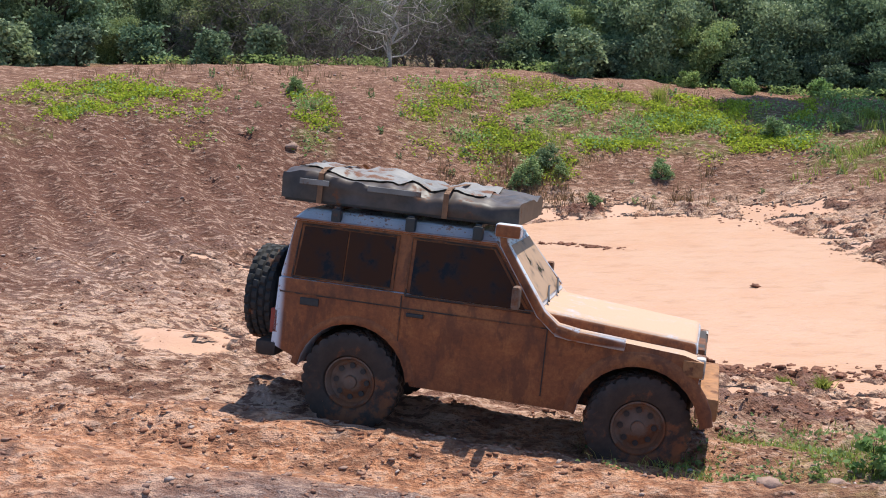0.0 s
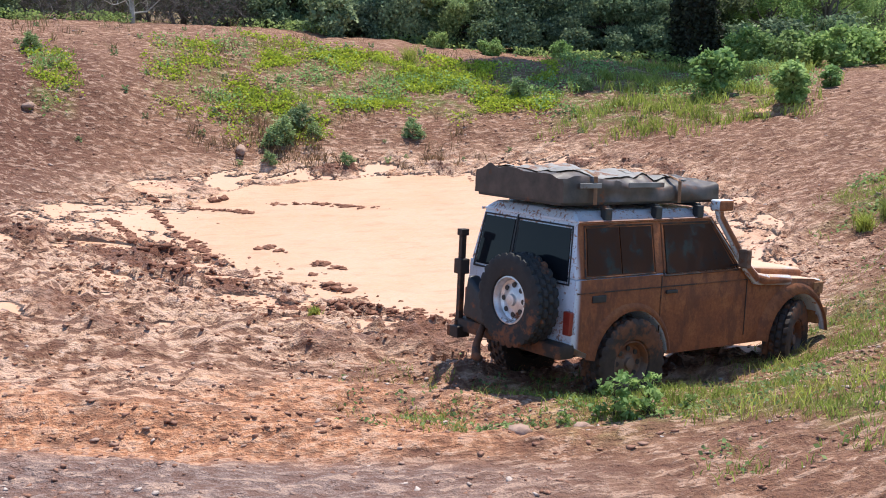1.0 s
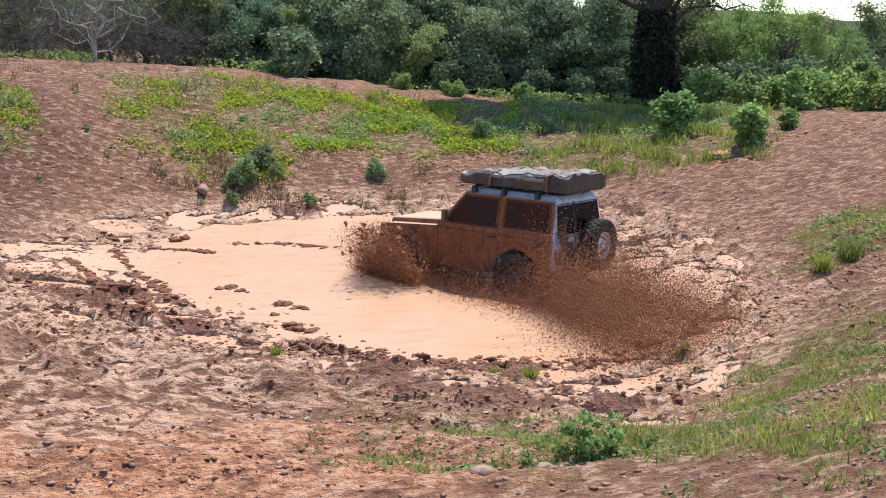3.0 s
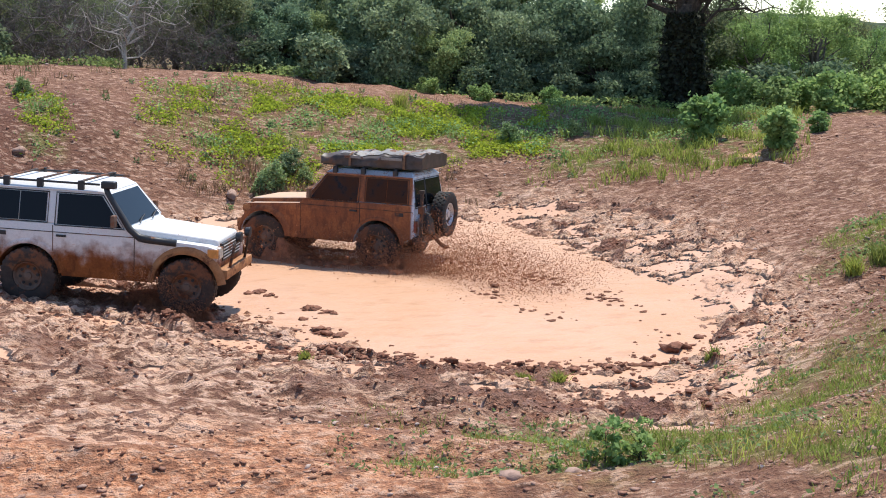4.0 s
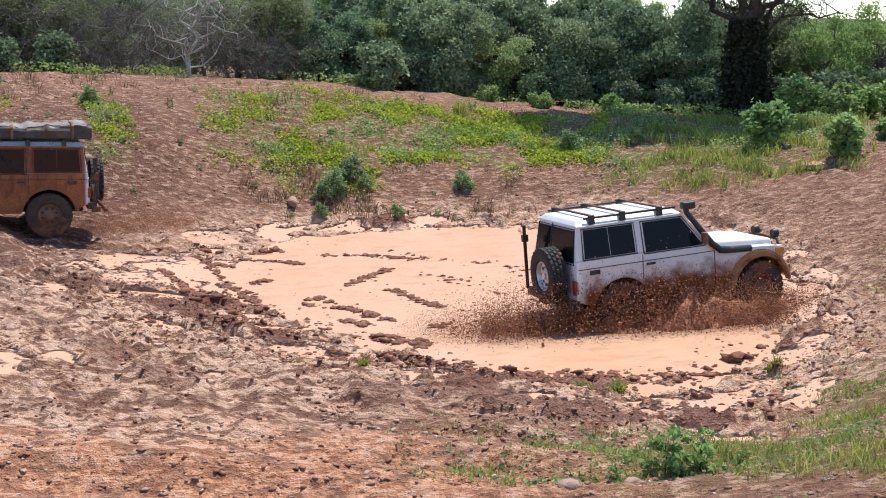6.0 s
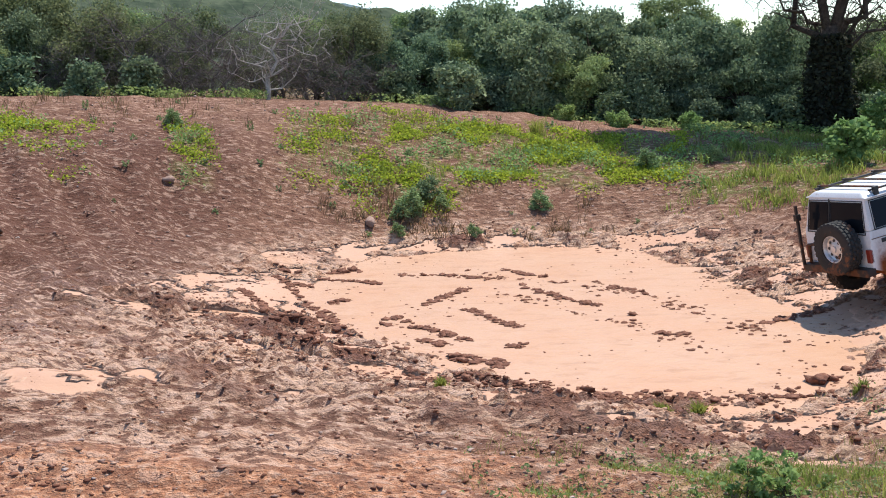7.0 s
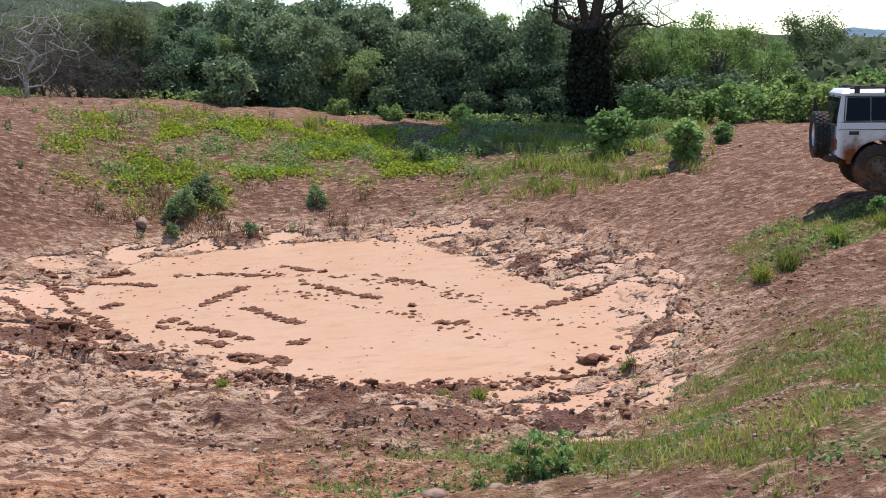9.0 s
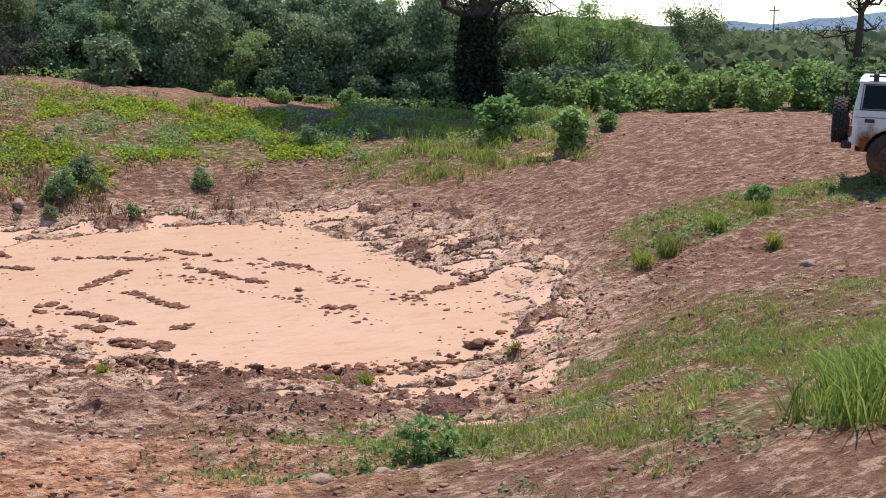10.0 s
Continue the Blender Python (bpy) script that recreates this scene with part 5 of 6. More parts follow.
def scatter(n, density, x0, x1, y0, y1):
    x, y = rng.uniform(x0, x1, n), rng.uniform(y0, y1, n)
    keep = rng.uniform(0, 1, n) < density(x, y)
    return x[keep], y[keep]


def blades(name, label, x, y, height, width, material, per=5, lean=0.5, spread=0.06):
    """Grass: tufts of bent blades standing on the ground, one sheet of stuff."""
    n = len(x) * per
    bx, by = np.repeat(x, per) + rng.normal(0, spread, n), np.repeat(y, per) + rng.normal(0, spread, n)
    z = ground_z(bx, by) - 0.01
    hgt = (np.repeat(height, per) if np.ndim(height) else height) * rng.uniform(0.45, 1.15, n)
    a, b = rng.uniform(0, 2 * np.pi, n), rng.uniform(0, 2 * np.pi, n)
    w = width * rng.uniform(0.7, 1.3, n)
    side = np.stack([np.cos(a), np.sin(a), 0 * a], -1) * w[:, None] / 2
    bend = np.stack([np.cos(b), np.sin(b), 0 * b], -1) * (hgt * lean * rng.uniform(0.2, 1.2, n))[:, None]
    p = np.stack([bx, by, z], -1)
    up = np.array([0, 0, 1.0])
    mid = p + up * (hgt * 0.6)[:, None] + bend * 0.35
    tip = p + up * hgt[:, None] + bend
    v = np.stack([p - side, p + side, mid + side * 0.7, mid - side * 0.7, tip], 1).reshape(-1, 3)
    i = np.arange(n)[:, None] * 5
    f = (i[:, :, None] + np.array([[0, 1, 2], [0, 2, 3], [3, 2, 4]])[None]).reshape(-1, 3)
    return tagged(new(name, soup(name, v, f, material)), label, "grass", kind="stuff")


def herbs(name, label, x, y, size, material, per=6, spread=0.10, rise=0.12):
    n = len(x) * per
    bx, by = np.repeat(x, per) + rng.normal(0, spread, n), np.repeat(y, per) + rng.normal(0, spread, n)
    z = ground_z(bx, by) + rng.uniform(0.0, rise, n)
    v, f = leaf_quads(np.stack([bx, by, z], -1), size, rng, 0.0, 1.4)
    return tagged(new(name, soup(name, v, f, material)), label, "ground cover", kind="stuff")


def patchy(x, y, seed, lo=-0.1, hi=0.25, scale=1.3):
    return smooth01(fbm(x, y, scale, 3, seed=seed), lo, hi)


x, y = scatter(46000, lambda x, y: green_cover(x, y) * patchy(x, y, 61, -0.14, 0.22, 1.0) * (np.hypot(x, y) > 27) * (np.degrees(np.arctan2(x, y)) < 12), -15, 13, 25, 38)
herbs("ground_cover", "bright yellow-green creeping herbs on the earth bank", x, y, 0.058, HERB, 8, 0.12, 0.13)
x, y = scatter(9000, lambda x, y: smooth01(np.hypot(x, y), 40, 41) * smooth01(np.hypot(x, y), 43.5, 42.5) * patchy(x, y, 83, -0.15, 0.2, 1.6), -14, 22, 34, 44)
herbs("ground_cover", "pale green weeds along the foot of the thicket", x, y, 0.08, LEAF_PALE, 6, 0.16, 0.32)
x, y = scatter(16000, lambda x, y: green_cover(x, y) * patchy(x, y, 69, 0.0, 0.3, 1.1) * (np.hypot(x, y) > 27), -13, 16, 25, 40)
herbs("ground_cover", "darker green weeds among the herbs on the bank", x, y, 0.06, LEAF_PALE, 6, 0.14, 0.24)
x, y = scatter(2600, lambda x, y: smooth01(np.hypot(x, y), 28.6, 29.4) * smooth01(np.hypot(x, y), 32.5, 30) * smooth01(np.degrees(np.arctan2(x, y)), -7, -4) * smooth01(np.degrees(np.arctan2(x, y)), 9, 5) * patchy(x, y, 81, 0.0, 0.3, 0.8), -4, 6, 27, 34)
blades("dry_weeds", "withered red-brown weeds at the foot of the bank", x, y, 0.28, 0.02, DRY_WEED, 5, 0.9, 0.07)
x, y = scatter(1500, lambda x, y: smooth01(np.hypot(x, y), 34, 35) * smooth01(np.hypot(x, y), 39, 37) * smooth01(np.degrees(np.arctan2(x, y)), 16, 10) * patchy(x, y, 82, 0.1, 0.3, 0.8), -14, 9, 30, 40)
blades("dry_weeds", "withered brown weeds along the top of the bank", x, y, 0.3, 0.02, DRY_WEED, 5, 0.8, 0.08)
x, y = scatter(9000, lambda x, y: green_cover(x, y) * patchy(x, y, 62, -0.1, 0.3) * (np.hypot(x, y) > 27), -13, 17, 25, 43)
blades("grass", "green grass tufts over the bank", x, y, 0.22, 0.022, GRASS, 6)
x, y = scatter(9000, lambda x, y: smooth01(np.degrees(np.arctan2(x, y)), 12, 15) * smooth01(np.degrees(np.arctan2(x, y)), 26, 22) * smooth01(np.hypot(x, y), 28.5, 30) * smooth01(np.hypot(x, y), 40, 37) * patchy(x, y, 63, -0.15, 0.25, 0.9), 5, 18, 25, 40)
blades("grass", "tall yellow-green grass on the rise below the dead tree", x, y, 0.34, 0.022, GRASS, 5, 0.9)
def near_zone(x, y):
    a, d = np.degrees(np.arctan2(x, y)), np.hypot(x, y)
    return np.maximum(smooth01(a, -3, 10) * smooth01(d, 8.8, 9.6) * smooth01(d, 12.4, 10.4), smooth01(a, 17, 25) * smooth01(d, 7.2, 8.2) * smooth01(d, 17.5, 12.5))


x, y = scatter(26000, lambda x, y: near_zone(x, y) * patchy(x, y, 64, -0.04, 0.28, 0.8), 0, 13, 6.5, 18)
blades("grass", "short green grass along the near edge", x, y, 0.10, 0.010, GRASS, 6, 1.0, 0.05)
x, y = scatter(9000, lambda x, y: near_zone(x, y) * patchy(x, y, 67, -0.05, 0.3, 0.6), 0, 13, 6.5, 18)
herbs("ground_cover", "small-leaved green weeds in the near grass", x, y, 0.030, LEAF_PALE, 6, 0.06, 0.07)
x, y = scatter(7000, lambda x, y: near_zone(x, y) * patchy(x, y, 65, 0.0, 0.3, 0.9), 0, 12, 7, 17)
blades("grass", "yellowing grass tufts on the near slope", x, y, 0.13, 0.008, STRAW, 5, 1.2, 0.05)
x, y = scatter(11000, lambda x, y: green_cover(x, y) * patchy(x, y, 66, -0.1, 0.25) * (np.hypot(x, y) > 17.5) * (np.hypot(x, y) < 27) * (np.degrees(np.arctan2(x, y)) > 22), 7, 20, 12, 25)
blades("grass", "green grass patches over the earth slope", x, y, 0.12, 0.013, GRASS, 6, 1.1, 0.08)
x, y = scatter(7000, lambda x, y: green_cover(x, y) * patchy(x, y, 68, -0.1, 0.25) * (np.hypot(x, y) > 17) * (np.hypot(x, y) < 27) * (np.degrees(np.arctan2(x, y)) > 22), 7, 20, 12, 25)
herbs("ground_cover", "low green weeds over the earth slope", x, y, 0.05, LEAF_PALE, 6, 0.09, 0.08)
x, y = scatter(3000, lambda x, y: smooth01(np.hypot((x - 5.45) / 0.85, (y - 6.5) / 1.2), 1.0, 0.5), 3.5, 8, 4.5, 10)
blades("tall_grass", "tall bright green grass clump beside the viewpoint", x, y, 0.50, 0.016, GRASS, 8, 0.8, 0.06)
x, y = scatter(900, lambda x, y: smooth01(np.hypot((x - 4.4) / 2.0, (y - 8.6) / 0.7), 1.0, 0.4), 1, 8, 6, 11)
blades("tall_grass", "long grass tufts on the near slope", x, y, 0.17, 0.010, GRASS, 8, 1.0, 0.05)


def tuft(bearing, reach, height, n, label):
    cx, cy = at(bearing, reach)
    gx, gy = cx + rng.normal(0, height * 0.18, n), cy + rng.normal(0, height * 0.18, n)
    ob = blades("grass_tuft", label, gx, gy, height, 0.016, GRASS, 3, 1.0, 0.03)
    ob["kind"] = ""
    del ob["kind"]
    ob["category"] = "grass tuft"
    return ob


for b, r, h in ((28.0, 20.0, 0.42), (26.8, 19.6, 0.3), (32.6, 22.0, 0.34), (4.8, 36.2, 0.55), (10.9, 14.3, 0.13), (12.6, 14.4, 0.16), (20.3, 15.6, 0.13), (33.0, 19.0, 0.25), (30.2, 21.0, 0.35), (-0.4, 15.0, 0.10)):
    tuft(b, r, h, 70, "arching green grass tuft on bare earth")


# ---------------- clods and stones ----------------
def lump_shapes(subdivisions, count):
    """Ragged base shapes of about unit size."""
    bm = bmesh.new()
    bmesh.ops.create_icosphere(bm, subdivisions=subdivisions, radius=1)
    base = np.array([v.co[:] for v in bm.verts])
    tris = np.array([[v.index for v in f.verts] for f in bm.faces])
    bm.free()
    out = []
    for s in range(count):
        q = [max(0.25, 1 + 0.8 * noise.noise(Vector(p) * 1.2 + Vector((s * 7.1, 0, 3))) + 0.9 * noise.noise(Vector(p) * 3.6 + Vector((0, s * 5.3, 1)))) for p in base]
        out.append(base * np.array(q)[:, None])
    return np.array(out), tris


LUMPS = {False: lump_shapes(1, 24), True: lump_shapes(2, 24)}


def lumps(name, label, x, y, size, material, kind="stuff", lift=0.15, category="mud", level=None, flat=0.6, fine=False):
    """Rough lumps resting on the ground (or, where it lies under water, breaking the surface)."""
    n = len(x)
    shapes, tris = LUMPS[fine]
    k = shapes.shape[1]
    z = ground_z(x, y)
    if level is not None:
        z = np.maximum(z, level)
    sc = np.stack([size * rng.uniform(0.7, 1.6, n), size * rng.uniform(0.7, 1.3, n), size * flat * rng.uniform(0.6, 1.2, n)], -1)
    a = rng.uniform(0, 2 * np.pi, n)
    v = shapes[rng.integers(0, len(shapes), n)] * sc[:, None]
    c, s = np.cos(a)[:, None], np.sin(a)[:, None]
    v = np.stack([v[..., 0] * c - v[..., 1] * s, v[..., 0] * s + v[..., 1] * c, v[..., 2]], -1)
    v = v + np.stack([x, y, z + sc[:, 2] * lift], -1)[:, None]
    f = (np.arange(n)[:, None, None] * k + tris[None]).reshape(-1, 3)
    ob = new(name, soup(name, v.reshape(-1, 3), f, material))
    return tagged(ob, label, category, kind=kind)


def rim_density(x, y):
    z = land(x, y)
    return wetness(x, y) * smooth01(z, -0.22, -0.02) * smooth01(z, 0.75, 0.2) * patchy(x, y, 71, -0.25, 0.25, 1.6)


x, y = scatter(9000, rim_density, -10, 10, 11, 31)
lumps("mud_clods", "dark churned wet mud clods round the water", x, y, rng.uniform(0.012, 0.042, len(x)), CLOD, level=0.0, lift=-0.1)
cx = np.concatenate([rng.normal(a, s, k) for a, s, k in ((0.2, 0.7, 320), (2.6, 0.9, 220), (-3.6, 0.9, 220), (-2.3, 0.9, 220), (4.2, 0.8, 90))])
cy = np.concatenate([rng.normal(a, s, k) for a, s, k in ((15.8, 0.22, 320), (15.0, 0.18, 220), (20.0, 0.5, 220), (18.0, 0.6, 220), (14.9, 0.2, 90))])
lumps("mud_clods", "heaped dark mud turned up by wheels at the shore", cx, cy, 0.012 + 0.06 * rng.uniform(0, 1, len(cx)) ** 2, CLOD, level=0.0, lift=-0.2, fine=True)
# streaks of clods left in the water
def streaks(lines):
    """Places and sizes along broken lines of torn-up mud."""
    sx, sy, ss = [], [], []
    for xa, ya, xb, yb in lines:
        long = math.hypot(xb - xa, yb - ya)
        k = int(24 + 46 * long)
        u = rng.uniform(0, 1, k)
        u = u[np.sin(u * 9 + xa * 3) + rng.normal(0, 0.5, k) > -0.45]
        bend = 0.10 * np.sin(u * 6 + xa)
        sx += list(xa + (xb - xa) * u + rng.normal(0, 0.05, len(u)))
        sy += list(ya + (yb - ya) * u + bend + rng.normal(0, 0.07, len(u)))
        ss += list(0.012 + 0.075 * rng.uniform(0, 1, len(u)) ** 1.6)
    return np.array(sx), np.array(sy), np.array(ss)


sx, sy, ss = streaks(((-3.4, 24.4, -1.4, 18.6), (-4.1, 22.9, -1.8, 18.3), (-4.0, 25.9, -1.4, 24.1), (-1.1, 25.3, 1.5, 24.2), (-1.1, 20.8, -0.6, 20.3), (-0.8, 18.0, -0.5, 17.8), (0.1, 17.6, 0.4, 17.4), (1.2, 15.5, 2.3, 15.2), (-0.1, 19.2, 0.4, 18.9)))
lumps("mud_clods", "small wet mud crumbs breaking the water", sx, sy, ss, CLOD, level=0.0, lift=-0.15, fine=True, flat=0.5)
TORN = (
    (-3.0, 21.1, -1.5, 19.0), (-3.7, 24.8, -2.7, 23.8), (-1.1, 20.4, 0.4, 18.9), (-0.4, 21.7, 0.5, 23.4),
    (0.1, 17.7, 0.9, 17.2), (-0.4, 18.8, -0.1, 18.6), (0.4, 21.2, 1.3, 19.6), (1.3, 25.4, 2.2, 24.3),
    (1.6, 23.3, 2.9, 21.1), (3.1, 23.7, 4.1, 21.8), (3.5, 19.0, 4.0, 18.5), (-2.2, 22.3, -1.9, 22.5),
    (1.0, 18.3, 1.3, 18.3), (-2.7, 25.8, -1.9, 25.8), (5.1, 19.1, 7.2, 20.4), (6.0, 22.0, 7.0, 22.3))
# what the muddy truck leaves behind it
WAKE = ((5.6, 17.8, 4.6, 20.4), (4.6, 20.6, 2.8, 23.2), (2.6, 23.4, 0.4, 25.2), (4.1, 17.6, 3.0, 20.0), (2.7, 20.6, 1.2, 22.6), (5.0, 19.0, 3.9, 21.6))
RISING = []
cx, cy = rng.uniform(-3.5, 6.5, 900), rng.uniform(15.5, 27.5, 900)
keep = patchy(cx, cy, 91, 0.0, 0.3, 1.0) > rng.uniform(0, 1, 900)
cx, cy = cx[keep], cy[keep]
for k in range(4):
    q = slice(k, None, 4)
    ob = lumps("mud_crumbs", "scattered wet mud crumbs stirred up in the water", cx[q], cy[q], 0.010 + 0.03 * rng.uniform(0, 1, len(cx[q])) ** 2, CLOD, level=0.0, lift=0.0, flat=0.5)
    RISING.append((ob, (2.0 + k, 19.0, 2.0 + k, 19.0)))
for line in TORN + WAKE:
    sx, sy, ss = streaks((line,))
    if line in WAKE:
        sx, sy, ss = sx[::3] + rng.normal(0, 0.12, len(sx[::3])), sy[::3] + rng.normal(0, 0.15, len(sx[::3])), ss[::3] * 0.7
    ob = lumps("mud_ridge", "broken ridge of wet mud torn up by wheels in the water", sx, sy, ss, CLOD, category="mud ridge", level=0.0, lift=-0.1, fine=True, flat=0.5)
    RISING.append((ob, line))
for b, r, s in ((18.3, 16.4, 0.13), (18.9, 16.6, 0.09), (-5.0, 25.8, 0.18), (-4.6, 26.0, 0.12), (9.4, 20.6, 0.09), (19.6, 17.2, 0.07), (-9.0, 21.0, 0.13), (-10.0, 20.2, 0.12), (17.0, 15.9, 0.06)):
    X, Y = at(b, r)
    lumps("mud_lump", "large dark wet lump of mud", np.array([X]), np.array([Y]), np.array([s]), CLOD, kind="", category="mud lump", level=0.0, fine=True, flat=0.7)
x, y = scatter(11000, lambda x, y: (1 - wetness(x, y)) * (0.25 + 0.75 * patchy(x, y, 73, -0.2, 0.3, 2.5)), -13, 17, 12, 38)
lumps("pebbles", "loose reddish stones strewn over the slopes", x, y, 0.008 + 0.035 * rng.uniform(0, 1, len(x)) ** 2, PEBBLE, category="stones")
x, y = scatter(4500, lambda x, y: 0.35 + 0.65 * patchy(x, y, 74, -0.2, 0.3, 1.2), -6, 7.5, 6.7, 11.5)
lumps("pebbles", "pale chips and pebbles on the near verge", x, y, rng.uniform(0.006, 0.03, len(x)), PEBBLE, category="stones", flat=0.5)
x, y = scatter(60000, lambda x, y: smooth01(y, 30, 14) * (0.2 + 0.85 * patchy(x, y, 75, -0.1, 0.3, 1.5)), -11, 10, 9, 30)
lumps("earth_crumbs", "crumbled clods of red earth", x, y, 0.005 + 0.026 * rng.uniform(0, 1, len(x)) ** 2, CRUMB, category="earth", lift=-0.1, flat=0.5)
for b, r, s, m in ((21.7, 30.2, 0.26, ROCK), (22.2, 30.0, 0.14, ROCK), (34.7, 17.0, 0.13, PEBBLE), (-3.6, 29.6, 0.16, PEBBLE), (-13.3, 30.5, 0.16, PEBBLE), (10.2, 9.0, 0.08, PEBBLE), (13.5, 9.1, 0.07, PEBBLE)):
    X, Y = at(b, r)
    lumps("rock", "orange-brown rock lying on bare earth" if m is ROCK else "pale stone lying on bare earth", np.array([X]), np.array([Y]), np.array([s]), m, kind="", category="rock", fine=True)


# ---------------- distance ----------------
def ridge(name, label, b0, b1, reach, crest, rough, material, steps=160, depth=0.35, seed=0):
    """A far hill: crest gives the angle of its skyline in degrees at a bearing."""
    bs = np.linspace(b0, b1, steps)
    rows = 26
    vs = np.zeros((rows, steps, 3))
    for k in range(rows):
        u = k / (rows - 1)
        d = reach * (1 + depth * u)
        x, y = d * np.sin(np.radians(bs)), d * np.cos(np.radians(bs))
        top = np.array([crest(b) for b in bs])
        hz = 4.5 + reach * (1 + depth) * np.tan(np.radians(top)) - 1.5
        z = 1.5 + hz * np.sin(u * math.pi / 2) ** 1.1
        z = z + rough * fbm(x, y, reach * 0.05, 5, 0.6, seed=seed) * (0.3 + u)
        vs[k] = np.stack([x, y, z - 3 * (1 - u)], -1)
    i = (np.arange(rows - 1)[:, None] * steps + np.arange(steps - 1)[None]).ravel()
    me = soup(name, vs.reshape(-1, 3), np.stack([i, i + 1, i + steps + 1, i + steps], -1), material, True)
    return tagged(new(name, me), label, "hill", kind="structure")


def far_material(name, lo, hi, scale):
    m, t, b = mat_new(name, 1.0, spec=0.0)
    f = noise_tex(t, scale, 5, 0.7)
    t.links.new(ramp(t, f, [(0.35, lo), (0.65, hi)]), b.inputs["Base Color"])
    return m


HILL = far_material("wooded_hill", (0.045, 0.062, 0.042), (0.10, 0.12, 0.078), 0.22)
# distance haze is put into these two base colours as a blue-grey tint
HILL_FAR = far_material("haze_tinted_hill", (0.10, 0.135, 0.15), (0.15, 0.19, 0.20), 0.03)
MOUNTAIN = far_material("haze_tinted_mountain", (0.12, 0.17, 0.23), (0.17, 0.23, 0.29), 0.004)
ridge("backdrop_hill", "green scrub-covered hill behind the thicket", -40, 9, 230, lambda b: np.interp(b, [-40, -20, -9, -4, -0.7, 4, 9], [5.5, 5.0, 4.0, 3.1, 2.2, 1.2, 0.3]), 3.0, HILL, seed=3)
ridge("backdrop_hill_far", "hill shoulder in the distance, haze painted into its colour", -14, 14, 900, lambda b: np.interp(b, [-14, -4, 1, 6, 14], [4.0, 3.0, 2.1, 1.2, 0.3]), 6.0, HILL_FAR, seed=6)
ridge("backdrop_plain_hills", "low green rise beyond the flat", 10, 60, 420, lambda b: np.interp(b, [10, 22, 26, 29, 34, 60], [0.6, 0.9, 0.55, 0.0, -0.15, 0.1]), 3.0, HILL, seed=8)
ridge("backdrop_mountain", "mountains on the horizon, blue haze painted into their colour", 22, 62, 2600, lambda b: np.interp(b, [22, 27, 28.6, 30.6, 32.5, 34.5, 37.3, 40, 62], [-0.4, -0.2, 0.05, 0.45, 0.35, 0.5, 0.75, 1.2, 1.0]), 12.0, MOUNTAIN, seed=9)
# far scrub over the flat
n = 900
b, r = rng.uniform(14, 46, n), 62 + 300 * rng.uniform(0, 1, n) ** 1.6
px, py = r * np.sin(np.radians(b)), r * np.cos(np.radians(b))
per = 40
sz = rng.uniform(0.7, 1.6, n) * (1 + r / 300)
dirs = rng.normal(size=(n, per, 3))
dirs /= np.linalg.norm(dirs, axis=2)[..., None]
pts = np.stack([px, py, land(px, py) + sz * 0.7], -1)[:, None] + dirs * (sz[:, None, None] * np.array([1.3, 1.3, 0.75])) * rng.uniform(0.5, 1.05, (n, per, 1))
v, f = leaf_quads(pts.reshape(-1, 3), 0.55, rng)
tagged(new("far_scrub", soup("far_scrub", v, f, LEAF_DULL)), "scattered grey-green scrub across the distant flat", "scrub", kind="stuff")
# power pole
X, Y = at(32.6, 190)
pole = tagged(new("power_pole"), "thin grey power pole standing far off on the flat", "power pole")
pole.matrix_basis = pose(X, Y, 1.4)
part("post", tube(bmesh.new(), [(0, 0, -0.3), (0, 0, 7.0)], [0.14, 0.09], 8), BARK_GREY, pole, smooth=True)
part("crossarm", box(-0.9, 0.9, -0.06, 0.06, 6.2, 6.35, 0.01), BARK_GREY, pole)

# ---------------- flying mud ----------------
def droplets(n, place, size, rnd, material=SPRAY, name="mud_spray", mound=None):
    """A burst of mud: n ragged drops at places given by place(k), one rigid piece."""
    shapes, tris = LUMPS[False]
    k = shapes.shape[1]
    p = np.array([place(rnd) for _ in range(n)])
    sz = size * rnd.uniform(0.35, 1.0, n) ** 2
    sc = np.stack([sz * rnd.uniform(0.6, 1.8, n), sz * rnd.uniform(0.6, 1.4, n), sz * rnd.uniform(0.6, 1.6, n)], -1)
    v = shapes[rnd.integers(0, len(shapes), n)] * sc[:, None] + p[:, None]
    f = (np.arange(n)[:, None, None] * k + tris[None]).reshape(-1, 3)
    v = v.reshape(-1, 3)
    if mound:
        long, wide, high = mound
        nu, nv = 54, 26
        U, V = np.meshgrid(np.linspace(-1, 1, nu), np.linspace(-1, 1, nv))
        x, y = U * long + long * 0.25, V * wide * (1 - 0.45 * U)
        env = np.clip(1 - U**2, 0, 1) ** 0.7 * np.clip(1 - V**2, 0, 1)
        s = rnd.uniform(0, 90)
        z = high * env * (0.55 + 0.9 * np.abs(fbm(x + s, y, 0.6, 3, 0.6, seed=3)) + 0.55 * fbm(x + s, y + 5, 0.3, 4, 0.65, seed=4)) - 0.08 - 0.40 * (1 - env)
        i = (np.arange(nv - 1)[:, None] * nu + np.arange(nu - 1)[None]).ravel()
        q = np.stack([i, i + 1, i + nu + 1, i + nu], -1) + len(v)
        f = np.concatenate([f, q[:, [0, 1, 2]], q[:, [0, 2, 3]]])
        v = np.concatenate([v, np.stack([x + 0.15 * z, y + 0.3 * z, z], -1).reshape(-1, 3)])
    return soup(name, v, f, material)


